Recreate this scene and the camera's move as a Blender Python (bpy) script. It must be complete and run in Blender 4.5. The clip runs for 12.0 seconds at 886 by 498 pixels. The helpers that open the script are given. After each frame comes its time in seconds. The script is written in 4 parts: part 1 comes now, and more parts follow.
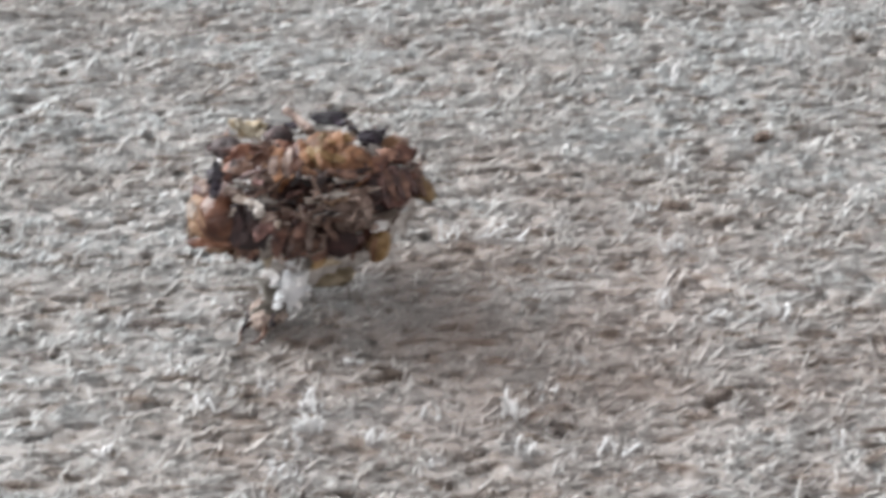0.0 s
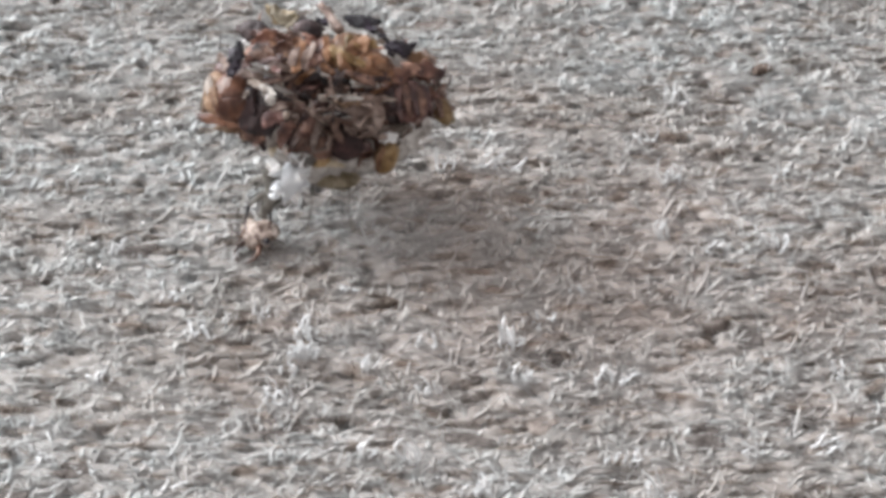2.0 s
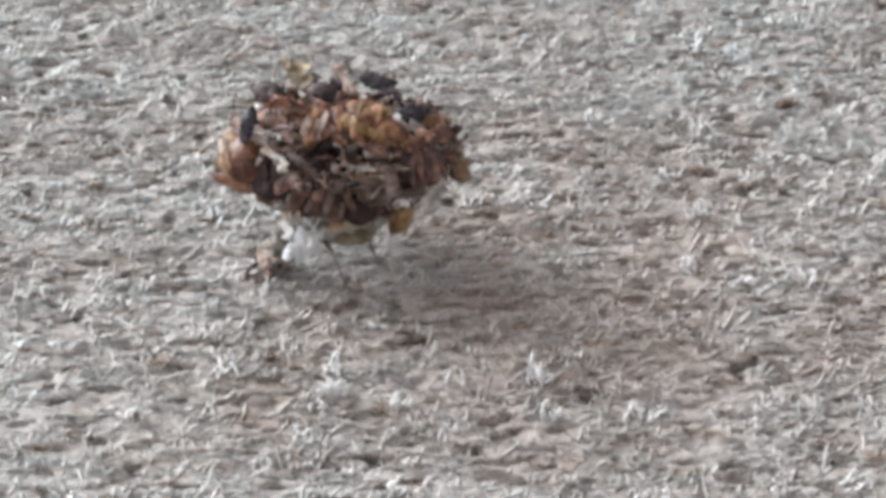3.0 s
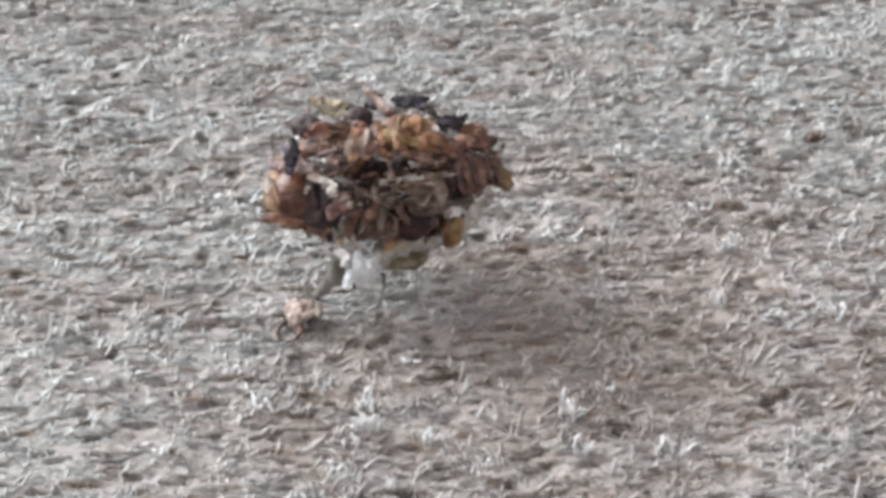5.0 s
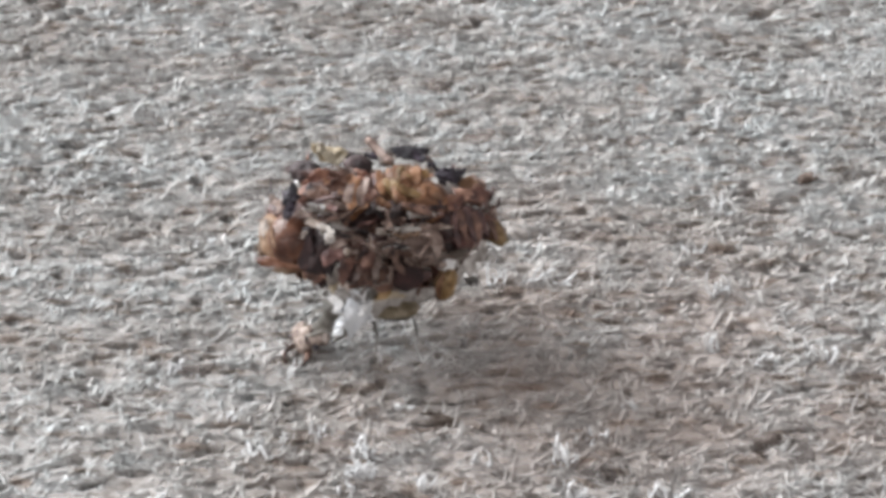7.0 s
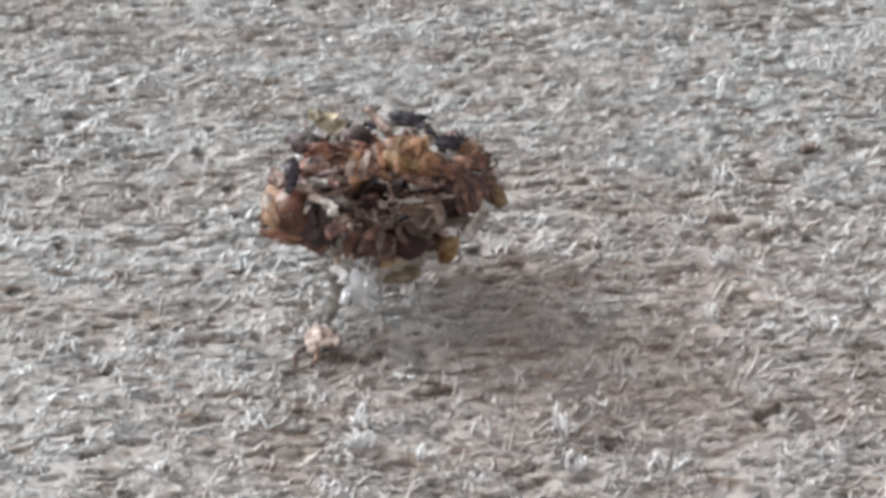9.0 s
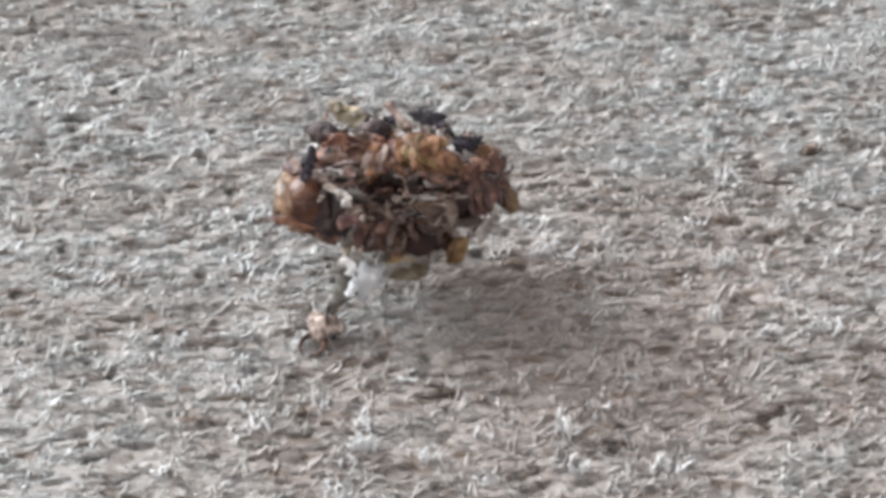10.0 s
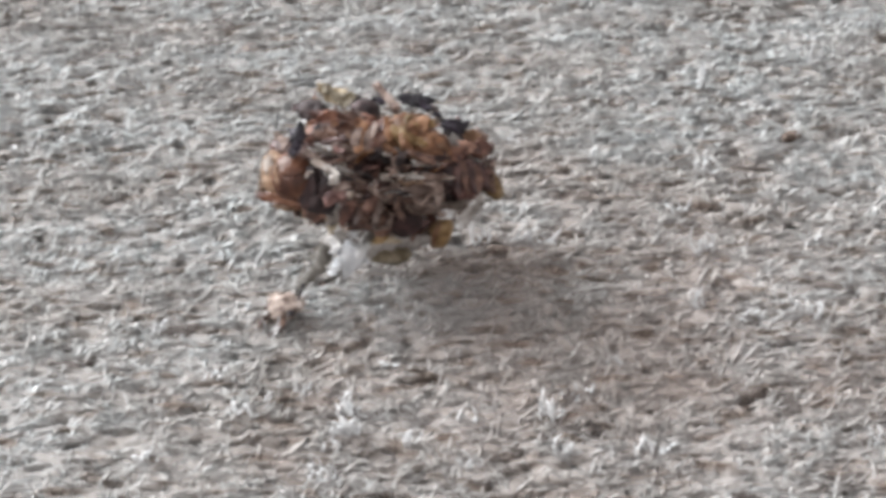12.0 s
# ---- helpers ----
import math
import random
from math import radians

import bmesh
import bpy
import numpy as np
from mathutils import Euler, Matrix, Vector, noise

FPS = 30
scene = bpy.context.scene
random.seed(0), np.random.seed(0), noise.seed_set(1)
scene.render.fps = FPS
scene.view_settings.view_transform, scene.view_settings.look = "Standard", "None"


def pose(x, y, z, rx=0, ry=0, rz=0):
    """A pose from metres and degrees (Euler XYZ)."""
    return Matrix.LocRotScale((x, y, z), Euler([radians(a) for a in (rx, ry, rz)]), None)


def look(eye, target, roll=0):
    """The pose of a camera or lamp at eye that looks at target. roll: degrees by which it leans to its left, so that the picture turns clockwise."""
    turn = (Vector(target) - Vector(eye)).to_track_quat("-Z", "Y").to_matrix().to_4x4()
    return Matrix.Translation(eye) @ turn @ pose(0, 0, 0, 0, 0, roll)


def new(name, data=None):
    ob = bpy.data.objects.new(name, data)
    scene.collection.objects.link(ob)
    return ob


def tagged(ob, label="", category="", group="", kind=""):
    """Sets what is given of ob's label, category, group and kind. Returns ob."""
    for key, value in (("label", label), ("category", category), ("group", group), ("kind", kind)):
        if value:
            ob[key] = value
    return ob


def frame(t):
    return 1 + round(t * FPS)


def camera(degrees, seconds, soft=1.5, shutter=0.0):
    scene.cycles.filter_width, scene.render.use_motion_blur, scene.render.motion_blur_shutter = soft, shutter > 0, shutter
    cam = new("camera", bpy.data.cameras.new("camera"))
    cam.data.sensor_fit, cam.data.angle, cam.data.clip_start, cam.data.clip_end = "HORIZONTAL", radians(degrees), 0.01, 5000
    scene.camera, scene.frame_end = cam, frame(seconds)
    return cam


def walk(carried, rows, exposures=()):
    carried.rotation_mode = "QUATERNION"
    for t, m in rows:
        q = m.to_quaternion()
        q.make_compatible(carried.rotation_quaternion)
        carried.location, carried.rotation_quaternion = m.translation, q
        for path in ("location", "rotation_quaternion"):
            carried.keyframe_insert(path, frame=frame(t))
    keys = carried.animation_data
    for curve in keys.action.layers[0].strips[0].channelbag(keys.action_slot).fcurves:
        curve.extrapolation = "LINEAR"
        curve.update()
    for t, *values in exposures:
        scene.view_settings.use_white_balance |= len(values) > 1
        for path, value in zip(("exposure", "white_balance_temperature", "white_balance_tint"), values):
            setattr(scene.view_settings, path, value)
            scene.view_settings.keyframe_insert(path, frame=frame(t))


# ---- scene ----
MM = 0.001
cam = camera(22, 12.0, soft=4.0, shutter=0.5)
PATH = [
    (0.0, pose(0.002208, -0.050704, 0.036004, 55.089, -0.353, -0.247)),
    (0.4, pose(0.001700, -0.050721, 0.035691, 54.432, -0.016, 0.380)),
    (0.5, pose(0.001700, -0.050721, 0.035691, 54.560, 0.033, 0.449)),
    (0.6, pose(0.001700, -0.050721, 0.035691, 54.120, 0.198, 0.680)),
    (1.0, pose(0.001879, -0.050844, 0.035340, 54.172, -0.094, 0.530)),
    (1.5, pose(0.001865, -0.050944, 0.035072, 54.198, -0.441, 0.272)),
    (2.0, pose(0.001875, -0.050718, 0.035060, 54.036, -0.939, -0.345)),
    (2.5, pose(0.001806, -0.050741, 0.035030, 53.877, -0.816, -0.122)),
    (2.9, pose(0.001646, -0.050626, 0.035602, 54.109, -0.470, -0.002)),
    (3.0, pose(0.001646, -0.050626, 0.035602, 54.465, -0.511, -0.060)),
    (3.1, pose(0.001646, -0.050626, 0.035602, 54.613, -0.445, 0.032)),
    (3.2, pose(0.001734, -0.050596, 0.035637, 54.806, -0.407, -0.090)),
    (4.8, pose(0.001640, -0.050643, 0.035575, 55.113, -0.218, 0.029)),
    (4.9, pose(0.001475, -0.050864, 0.035959, 54.846, -0.105, -0.059)),
    (5.0, pose(0.001475, -0.050864, 0.035959, 55.208, 0.122, 0.268)),
    (5.1, pose(0.001475, -0.050864, 0.035959, 55.123, 0.073, 0.198)),
    (5.4, pose(0.001746, -0.050913, 0.035924, 54.778, -0.080, 0.129)),
    (5.5, pose(0.001746, -0.050913, 0.035924, 54.735, -0.113, 0.083)),
    (5.6, pose(0.001746, -0.050913, 0.035924, 55.282, 0.010, 0.257)),
    (6.0, pose(0.001492, -0.050644, 0.035912, 55.114, -0.155, -0.130)),
    (6.4, pose(0.001488, -0.050576, 0.036347, 55.138, 0.085, 0.104)),
    (6.5, pose(0.001488, -0.050576, 0.036347, 55.280, -0.012, -0.036)),
    (7.0, pose(0.001511, -0.050651, 0.036666, 55.689, 0.207, 0.051)),
    (7.2, pose(0.001651, -0.050523, 0.036492, 55.588, 0.182, -0.013)),
    (8.8, pose(0.002182, -0.050866, 0.036372, 55.206, 0.611, 0.395)),
    (9.0, pose(0.001945, -0.050767, 0.036440, 55.162, 0.480, 0.361)),
    (9.5, pose(0.001881, -0.050541, 0.036778, 55.056, 0.647, 0.309)),
    (10.0, pose(0.001862, -0.050650, 0.036667, 54.994, 0.581, 0.278)),
    (10.5, pose(0.001956, -0.050653, 0.036715, 55.317, 0.502, 0.025)),
    (11.0, pose(0.001823, -0.050872, 0.036370, 55.531, 0.362, 0.032)),
    (11.4, pose(0.001773, -0.051029, 0.036114, 56.049, 0.345, -0.464)),
    (11.5, pose(0.001773, -0.051029, 0.036114, 56.047, 0.044, -0.912)),
    (11.6, pose(0.001773, -0.051029, 0.036114, 55.934, -0.154, -1.207)),
    (11.9, pose(0.001511, -0.051037, 0.035843, 55.582, 0.203, -0.823)),
    (12.0, pose(0.001511, -0.051037, 0.035843, 55.470, 0.388, -0.554)),
]
walk(cam, PATH)

# ---- light: a bright overcast sky, brightest behind and to one side ----
SUN_FROM = Vector((-3.3, 1.7, 2.72)).normalized()
world = bpy.data.worlds.new("sky")
scene.world = world
world.use_nodes = True
sky = world.node_tree.nodes.new("ShaderNodeTexSky")
sky.sky_type = "NISHITA"
sky.sun_disc = False
sky.sun_elevation = math.asin(SUN_FROM.z)
sky.sun_rotation = math.atan2(SUN_FROM.x, SUN_FROM.y)
sky.air_density = 1.0
sky.dust_density = 4.0
cloud = world.node_tree.nodes.new("ShaderNodeHueSaturation")
cloud.inputs["Saturation"].default_value = 0.04
world.node_tree.links.new(sky.outputs["Color"], cloud.inputs["Color"])
haze = world.node_tree.nodes.new("ShaderNodeMix")
haze.data_type, haze.blend_type = "RGBA", "MULTIPLY"
haze.inputs[0].default_value = 1.0
haze.inputs[7].default_value = (1.055, 0.99, 0.98, 1)
world.node_tree.links.new(cloud.outputs["Color"], haze.inputs[6])
world.node_tree.links.new(haze.outputs[2], world.node_tree.nodes["Background"].inputs["Color"])
world.node_tree.nodes["Background"].inputs["Strength"].default_value = 0.18
sun = new("sun", bpy.data.lights.new("sun", "SUN"))
sun.data.energy = 2.1
sun.data.angle = radians(48)
sun.data.color = (0.86, 1.0, 1.10)
sun.matrix_basis = look(SUN_FROM, (0, 0, 0))
scene.view_settings.exposure = 0.94


# ---- materials ----
def nodes_of(name, rough=0.7):
    mat = bpy.data.materials.new(name)
    mat.use_nodes = True
    nt = mat.node_tree
    b = nt.nodes["Principled BSDF"]
    b.inputs["Roughness"].default_value = rough
    return mat, nt, b


def node(nt, kind, **values):
    n = nt.nodes.new(kind)
    for k, v in values.items():
        n.inputs[k].default_value = v
    return n


def ramp(nt, source, stops):
    r = nt.nodes.new("ShaderNodeValToRGB")
    el = r.color_ramp.elements
    while len(el) < len(stops):
        el.new(0.5)
    for e, (p, c) in zip(el, stops):
        e.position, e.color = p, (*c, 1)
    nt.links.new(source, r.inputs["Fac"])
    return r.outputs["Color"]


def mixed(nt, mode, fac, a, b):
    m = nt.nodes.new("ShaderNodeMix")
    m.data_type, m.blend_type = "RGBA", mode
    if isinstance(fac, (int, float)):
        m.inputs[0].default_value = fac
    else:
        nt.links.new(fac, m.inputs[0])
    nt.links.new(a, m.inputs[6])
    nt.links.new(b, m.inputs[7])
    return m.outputs[2]


def coords(nt, stretch=(1, 1, 1)):
    tc = nt.nodes.new("ShaderNodeTexCoord")
    mp = nt.nodes.new("ShaderNodeMapping")
    mp.inputs["Scale"].default_value = stretch
    nt.links.new(tc.outputs["Object"], mp.inputs["Vector"])
    return mp.outputs["Vector"]


def noise_of(nt, scale, vec, detail=3.0):
    n = node(nt, "ShaderNodeTexNoise", Scale=scale, Detail=detail)
    nt.links.new(vec, n.inputs["Vector"])
    return n.outputs["Fac"]


def bumped(nt, b, height, distance, strength=0.6):
    n = node(nt, "ShaderNodeBump", Strength=strength, Distance=distance)
    nt.links.new(height, n.inputs["Height"])
    nt.links.new(n.outputs["Normal"], b.inputs["Normal"])


def see_through(nt, b, col, share):
    """Lets a share of the light pass through a thin piece."""
    t = nt.nodes.new("ShaderNodeBsdfTranslucent")
    nt.links.new(col, t.inputs["Color"])
    m = nt.nodes.new("ShaderNodeMixShader")
    m.inputs[0].default_value = share
    nt.links.new(b.outputs[0], m.inputs[1])
    nt.links.new(t.outputs[0], m.inputs[2])
    nt.links.new(m.outputs[0], nt.nodes["Material Output"].inputs["Surface"])


def flecked(nt, col, v):
    """Brown flecks, drawn out along the grain, and wide faint stains."""
    stretch = nt.nodes.new("ShaderNodeMapping")
    stretch.inputs["Scale"].default_value = (0.42, 1, 1)
    nt.links.new(v, stretch.inputs["Vector"])
    g = stretch.outputs["Vector"]
    fleck = ramp(nt, noise_of(nt, 2600, g, 3), [(0.54, (1.0, 1.0, 1.0)), (0.68, (0.56, 0.485, 0.435))])
    wide = ramp(nt, noise_of(nt, 330, g, 2), [(0.36, (0.87, 0.83, 0.805)), (0.6, (1.0, 1.0, 1.0))])
    # one broad tan stain towards a corner, deepened to brown the larva's cast shadow
    far = nt.nodes.new("ShaderNodeVectorMath")
    far.operation = "DISTANCE"
    nt.links.new(v, far.inputs[0])
    far.inputs[1].default_value = (7 * MM, -3.5 * MM, 0)
    ragged = node(nt, "ShaderNodeMath")
    ragged.operation = "MULTIPLY_ADD"
    nt.links.new(far.outputs["Value"], ragged.inputs[0])
    ragged.inputs[1].default_value = 42.0
    nt.links.new(noise_of(nt, 260, v, 4), ragged.inputs[2])
    stain_shade = ramp(nt, ragged.outputs[0], [(0.55, (0.885, 0.838, 0.806)), (0.98, (1.0, 1.03, 1.03))])
    col = mixed(nt, "MULTIPLY", 1.0, col, stain_shade)
    return mixed(nt, "MULTIPLY", 1.0, mixed(nt, "MULTIPLY", 1.0, col, fleck), wide)


def board_material():
    mat, nt, b = nodes_of("fibre_board", 0.9)
    b.inputs["Specular IOR Level"].default_value = 0.15
    v = coords(nt)
    fine = ramp(nt, noise_of(nt, 6000, v, 5), [(0.3, (0.195, 0.178, 0.168)), (0.5, (0.245, 0.229, 0.219)), (0.7, (0.30, 0.287, 0.278))])
    nt.links.new(flecked(nt, fine, v), b.inputs["Base Color"])
    bumped(nt, b, noise_of(nt, 9000, v, 4), 0.00005)
    return mat


def fibre_material(name, tones, share):
    mat, nt, b = nodes_of(name, 0.95)
    b.inputs["Specular IOR Level"].default_value = 0.04
    geo = nt.nodes.new("ShaderNodeNewGeometry")
    col = flecked(nt, ramp(nt, geo.outputs["Random Per Island"], tones), coords(nt))
    nt.links.new(col, b.inputs["Base Color"])
    see_through(nt, b, col, share)
    return mat


def tuft_material():
    mat, nt, b = nodes_of("bleached_fibre", 0.9)
    b.inputs["Specular IOR Level"].default_value = 0.1
    v = coords(nt)
    nt.links.new(ramp(nt, noise_of(nt, 5000, v), [(0.35, (0.53, 0.535, 0.535)), (0.65, (0.63, 0.64, 0.642))]), b.inputs["Base Color"])
    bumped(nt, b, noise_of(nt, 12000, v), 0.00005)
    return mat


def debris_material(name, dark, mid, light, rough=0.5, thin=0.0, scale=2600, low=0.42, high=1.1):
    """A dry scrap: three tones in blotches, a small shift from piece to piece, light passing through where it is thin."""
    mat, nt, b = nodes_of(name, rough)
    v = coords(nt)
    b.inputs["Specular IOR Level"].default_value = 0.4
    info = nt.nodes.new("ShaderNodeObjectInfo")
    off = nt.nodes.new("ShaderNodeVectorMath")
    nt.links.new(v, off.inputs[0])
    nt.links.new(info.outputs["Random"], off.inputs[1])
    v = off.outputs["Vector"]
    tone = ramp(nt, noise_of(nt, scale, v, 8), [(0.36, dark), (0.5, mid), (0.64, light)])
    shade = ramp(nt, info.outputs["Random"], [(0.0, (low, low, low)), (1.0, (high, high * 0.97, high * 0.94))])
    col = mixed(nt, "MULTIPLY", 1.0, tone, shade)
    nt.links.new(col, b.inputs["Base Color"])
    bumped(nt, b, noise_of(nt, scale * 2, v, 5), 0.00012, 0.8)
    if thin:
        see_through(nt, b, col, thin)
    return mat


BOARD, TUFT = board_material(), tuft_material()
FIBRE = fibre_material("plant_fibre", [(0.0, (0.40, 0.38, 0.368)), (0.3, (0.49, 0.475, 0.465)), (0.7, (0.56, 0.551, 0.545)), (1.0, (0.62, 0.618, 0.614))], 0.4)
WISP = fibre_material("bleached_wisp", [(0.0, (0.52, 0.512, 0.503)), (0.5, (0.58, 0.58, 0.576)), (1.0, (0.64, 0.647, 0.647))], 0.5)
RUST = debris_material("rust_husk", (0.052, 0.021, 0.016), (0.135, 0.057, 0.040), (0.275, 0.146, 0.103), 0.45, 0.15)
AMBER = debris_material("amber_husk", (0.090, 0.038, 0.020), (0.220, 0.106, 0.052), (0.390, 0.222, 0.130), 0.42, 0.35)
ORANGE = debris_material("orange_husk", (0.072, 0.027, 0.017), (0.155, 0.066, 0.038), (0.265, 0.138, 0.088), 0.33, 0.2, 1500)
PEACH = debris_material("peach_skin", (0.20, 0.115, 0.065), (0.33, 0.215, 0.14), (0.46, 0.34, 0.25), 0.45, 0.4)
MAROON = debris_material("maroon_scale", (0.034, 0.015, 0.016), (0.090, 0.042, 0.038), (0.185, 0.100, 0.088), 0.4)
BROWN = debris_material("brown_scale", (0.055, 0.027, 0.020), (0.130, 0.066, 0.047), (0.250, 0.145, 0.105), 0.45)
BLACK = debris_material("black_scrap", (0.004, 0.003, 0.006), (0.011, 0.007, 0.014), (0.036, 0.025, 0.042), 0.6)
TAUPE = debris_material("taupe_skin", (0.14, 0.093, 0.076), (0.29, 0.215, 0.185), (0.47, 0.385, 0.345), 0.5, 0.35)
PLUM = debris_material("plum_shell", (0.010, 0.005, 0.006), (0.022, 0.010, 0.011), (0.045, 0.022, 0.021), 0.6)
PALE = debris_material("pale_skin", (0.26, 0.215, 0.18), (0.42, 0.365, 0.325), (0.60, 0.55, 0.51), 0.4, 0.35)
OLIVE = debris_material("olive_skin", (0.21, 0.168, 0.10), (0.35, 0.292, 0.198), (0.52, 0.465, 0.36), 0.4, 0.35)
GOLD = debris_material("golden_skin", (0.16, 0.09, 0.036), (0.31, 0.20, 0.088), (0.48, 0.345, 0.19), 0.35, 0.3)
DUSK = debris_material("dusky_shell", (0.016, 0.011, 0.011), (0.042, 0.027, 0.025), (0.130, 0.090, 0.080), 0.6)
# near-black without gloss: a cavity's darkness is put into the colour
HOLLOW = debris_material("painted_hollow_skin", (0.010, 0.004, 0.004), (0.018, 0.007, 0.007), (0.035, 0.014, 0.013), 0.8)
WHITE = debris_material("white_wool", (0.76, 0.785, 0.81), (0.80, 0.82, 0.84), (0.83, 0.845, 0.86), 0.9, 0.45, 2600, 1.0, 1.06)
GREY = debris_material("grey_skin", (0.34, 0.32, 0.30), (0.52, 0.50, 0.48), (0.68, 0.67, 0.65), 0.45, 0.2)
TAN = debris_material("tan_chitin", (0.09, 0.058, 0.046), (0.23, 0.178, 0.152), (0.38, 0.325, 0.29), 0.55, 0.1, 5000, 0.9, 1.1)
DARKLEG = debris_material("dark_chitin", (0.02, 0.015, 0.012), (0.06, 0.045, 0.035), (0.20, 0.16, 0.12), 0.35)
BARE_BROWN = debris_material("bare_board_brown", (0.10, 0.083, 0.074), (0.15, 0.128, 0.116), (0.21, 0.187, 0.173), 0.9, 0.0, 3500)
LEGSKIN = debris_material("clear_leg_skin", (0.22, 0.207, 0.188), (0.33, 0.318, 0.295), (0.46, 0.45, 0.425), 0.4, 0.6)
CRUMB = debris_material("brown_crumb", (0.06, 0.043, 0.034), (0.13, 0.098, 0.08), (0.22, 0.175, 0.15), 0.9)


# ---- mesh tools (all sizes given in millimetres) ----
def mesh_from(name, verts, faces, mat, smooth=True):
    me = bpy.data.meshes.new(name)
    me.from_pydata((np.asarray(verts) * MM).tolist(), [], faces if isinstance(faces, list) else faces.tolist())
    me.materials.append(mat)
    me.polygons.foreach_set("use_smooth", np.full(len(me.polygons), smooth))
    me.update()
    return me


def part(name, me, parent, m=None, label=""):
    ob = new(name, me)
    ob.parent = parent
    if m is not None:
        ob.matrix_basis = m
    if label:
        tagged(ob, label)
    return ob


def joined(*pieces):
    verts, faces, n = [], [], 0
    for v, f in pieces:
        verts.append(np.asarray(v, float))
        faces += [tuple(i + n for i in q) for q in f]
        n += len(v)
    return np.concatenate(verts), faces


def sheet(fn, nu, nv, thick, seed=0, rough=0.0, crumple=0.0):
    """A thin closed skin over the grid fn(u, v), u and v from 0 to 1."""
    g = np.array([[fn(i / nu, j / nv) for j in range(nv + 1)] for i in range(nu + 1)], float)
    du, dv = np.gradient(g, axis=0), np.gradient(g, axis=1)
    n = np.cross(du, dv)
    n /= np.linalg.norm(n, axis=2, keepdims=True) + 1e-9
    if rough:
        rng = np.random.default_rng(seed)
        g = g + n * rng.normal(0, rough, g.shape[:2])[..., None]
    if crumple:
        shift = Vector((seed * 3.7 % 91, seed * 1.3 % 57, 0.5))
        for i in range(nu + 1):
            for j in range(nv + 1):
                g[i, j] += n[i, j] * crumple * (noise.turbulence(Vector(g[i, j]) * 3.2 + shift, 3, True) - 0.8)
    top, low = (g + n * thick / 2).reshape(-1, 3), (g - n * thick / 2).reshape(-1, 3)
    w, k = nv + 1, len(top)
    faces = []
    for i in range(nu):
        for j in range(nv):
            a, b, c, d = i * w + j, (i + 1) * w + j, (i + 1) * w + j + 1, i * w + j + 1
            faces += [(a, b, c, d), (k + d, k + c, k + b, k + a)]
    rim = [i * w for i in range(nu + 1)] + [nu * w + j for j in range(1, nv + 1)]
    rim += [i * w + nv for i in range(nu - 1, -1, -1)] + [j for j in range(nv - 1, 0, -1)]
    for a, b in zip(rim, rim[1:] + rim[:1]):
        faces.append((b, a, k + a, k + b))
    return np.concatenate([top, low]), faces


def tube(points, radii, sides=6):
    p = np.asarray(points, float)
    t = np.gradient(p, axis=0)
    t /= np.linalg.norm(t, axis=1, keepdims=True) + 1e-9
    side = np.cross(t, (0.31, 0.22, 0.92))
    side /= np.linalg.norm(side, axis=1, keepdims=True) + 1e-9
    up = np.cross(side, t)
    verts, faces = [], []
    for q, s, u, r in zip(p, side, up, radii):
        for k in range(sides):
            a = 2 * math.pi * k / sides
            verts.append(q + r * (math.cos(a) * s + math.sin(a) * u))
    for i in range(len(p) - 1):
        for k in range(sides):
            a, b = i * sides + k, i * sides + (k + 1) % sides
            faces.append((a, b, b + sides, a + sides))
    faces.append(tuple(range(sides - 1, -1, -1)))
    faces.append(tuple(range((len(p) - 1) * sides, len(p) * sides)))
    return np.array(verts), faces


def lump(rx, ry, rz, seed, rough=0.15, freq=1.6, div=2):
    bm = bmesh.new()
    bmesh.ops.create_icosphere(bm, subdivisions=div, radius=1)
    for v in bm.verts:
        p = v.co.copy()
        k = 1 + rough * noise.fractal(p * freq + Vector((seed * 7.3, seed * 1.7, 0)), 1.0, 2.0, 3)
        v.co = Vector((p.x * rx, p.y * ry, p.z * rz)) * k
    verts = np.array([v.co[:] for v in bm.verts])
    faces = [tuple(v.index for v in f.verts) for f in bm.faces]
    bm.free()
    return verts, faces


def husk(w, h, d, seed, thick=0.05, rough=0.02, rim=0.12, crumple=0.10):
    """An emptied insect skin: a thin dome with a torn rim, open to the back."""
    rng = np.random.default_rng(seed)
    ph = rng.uniform(0, 6.28, 4)

    def fn(u, v):
        a = 2 * math.pi * u
        edge = 1 + rim * math.sin(3 * a + ph[0]) + 0.6 * rim * math.sin(7 * a + ph[1])
        b = (0.003 + 0.997 * v) * 1.75 * (1 + (edge - 1) * v)
        fold = 1 + 0.06 * math.sin(5 * a + ph[2]) * math.sin(3 * b + ph[3])
        return (w / 2 * math.sin(b) * math.cos(a) * fold, h / 2 * math.sin(b) * math.sin(a) * fold, d * (math.cos(b) - 0.5))
    return sheet(fn, 24, 11, thick, seed, rough * 0.4, crumple)


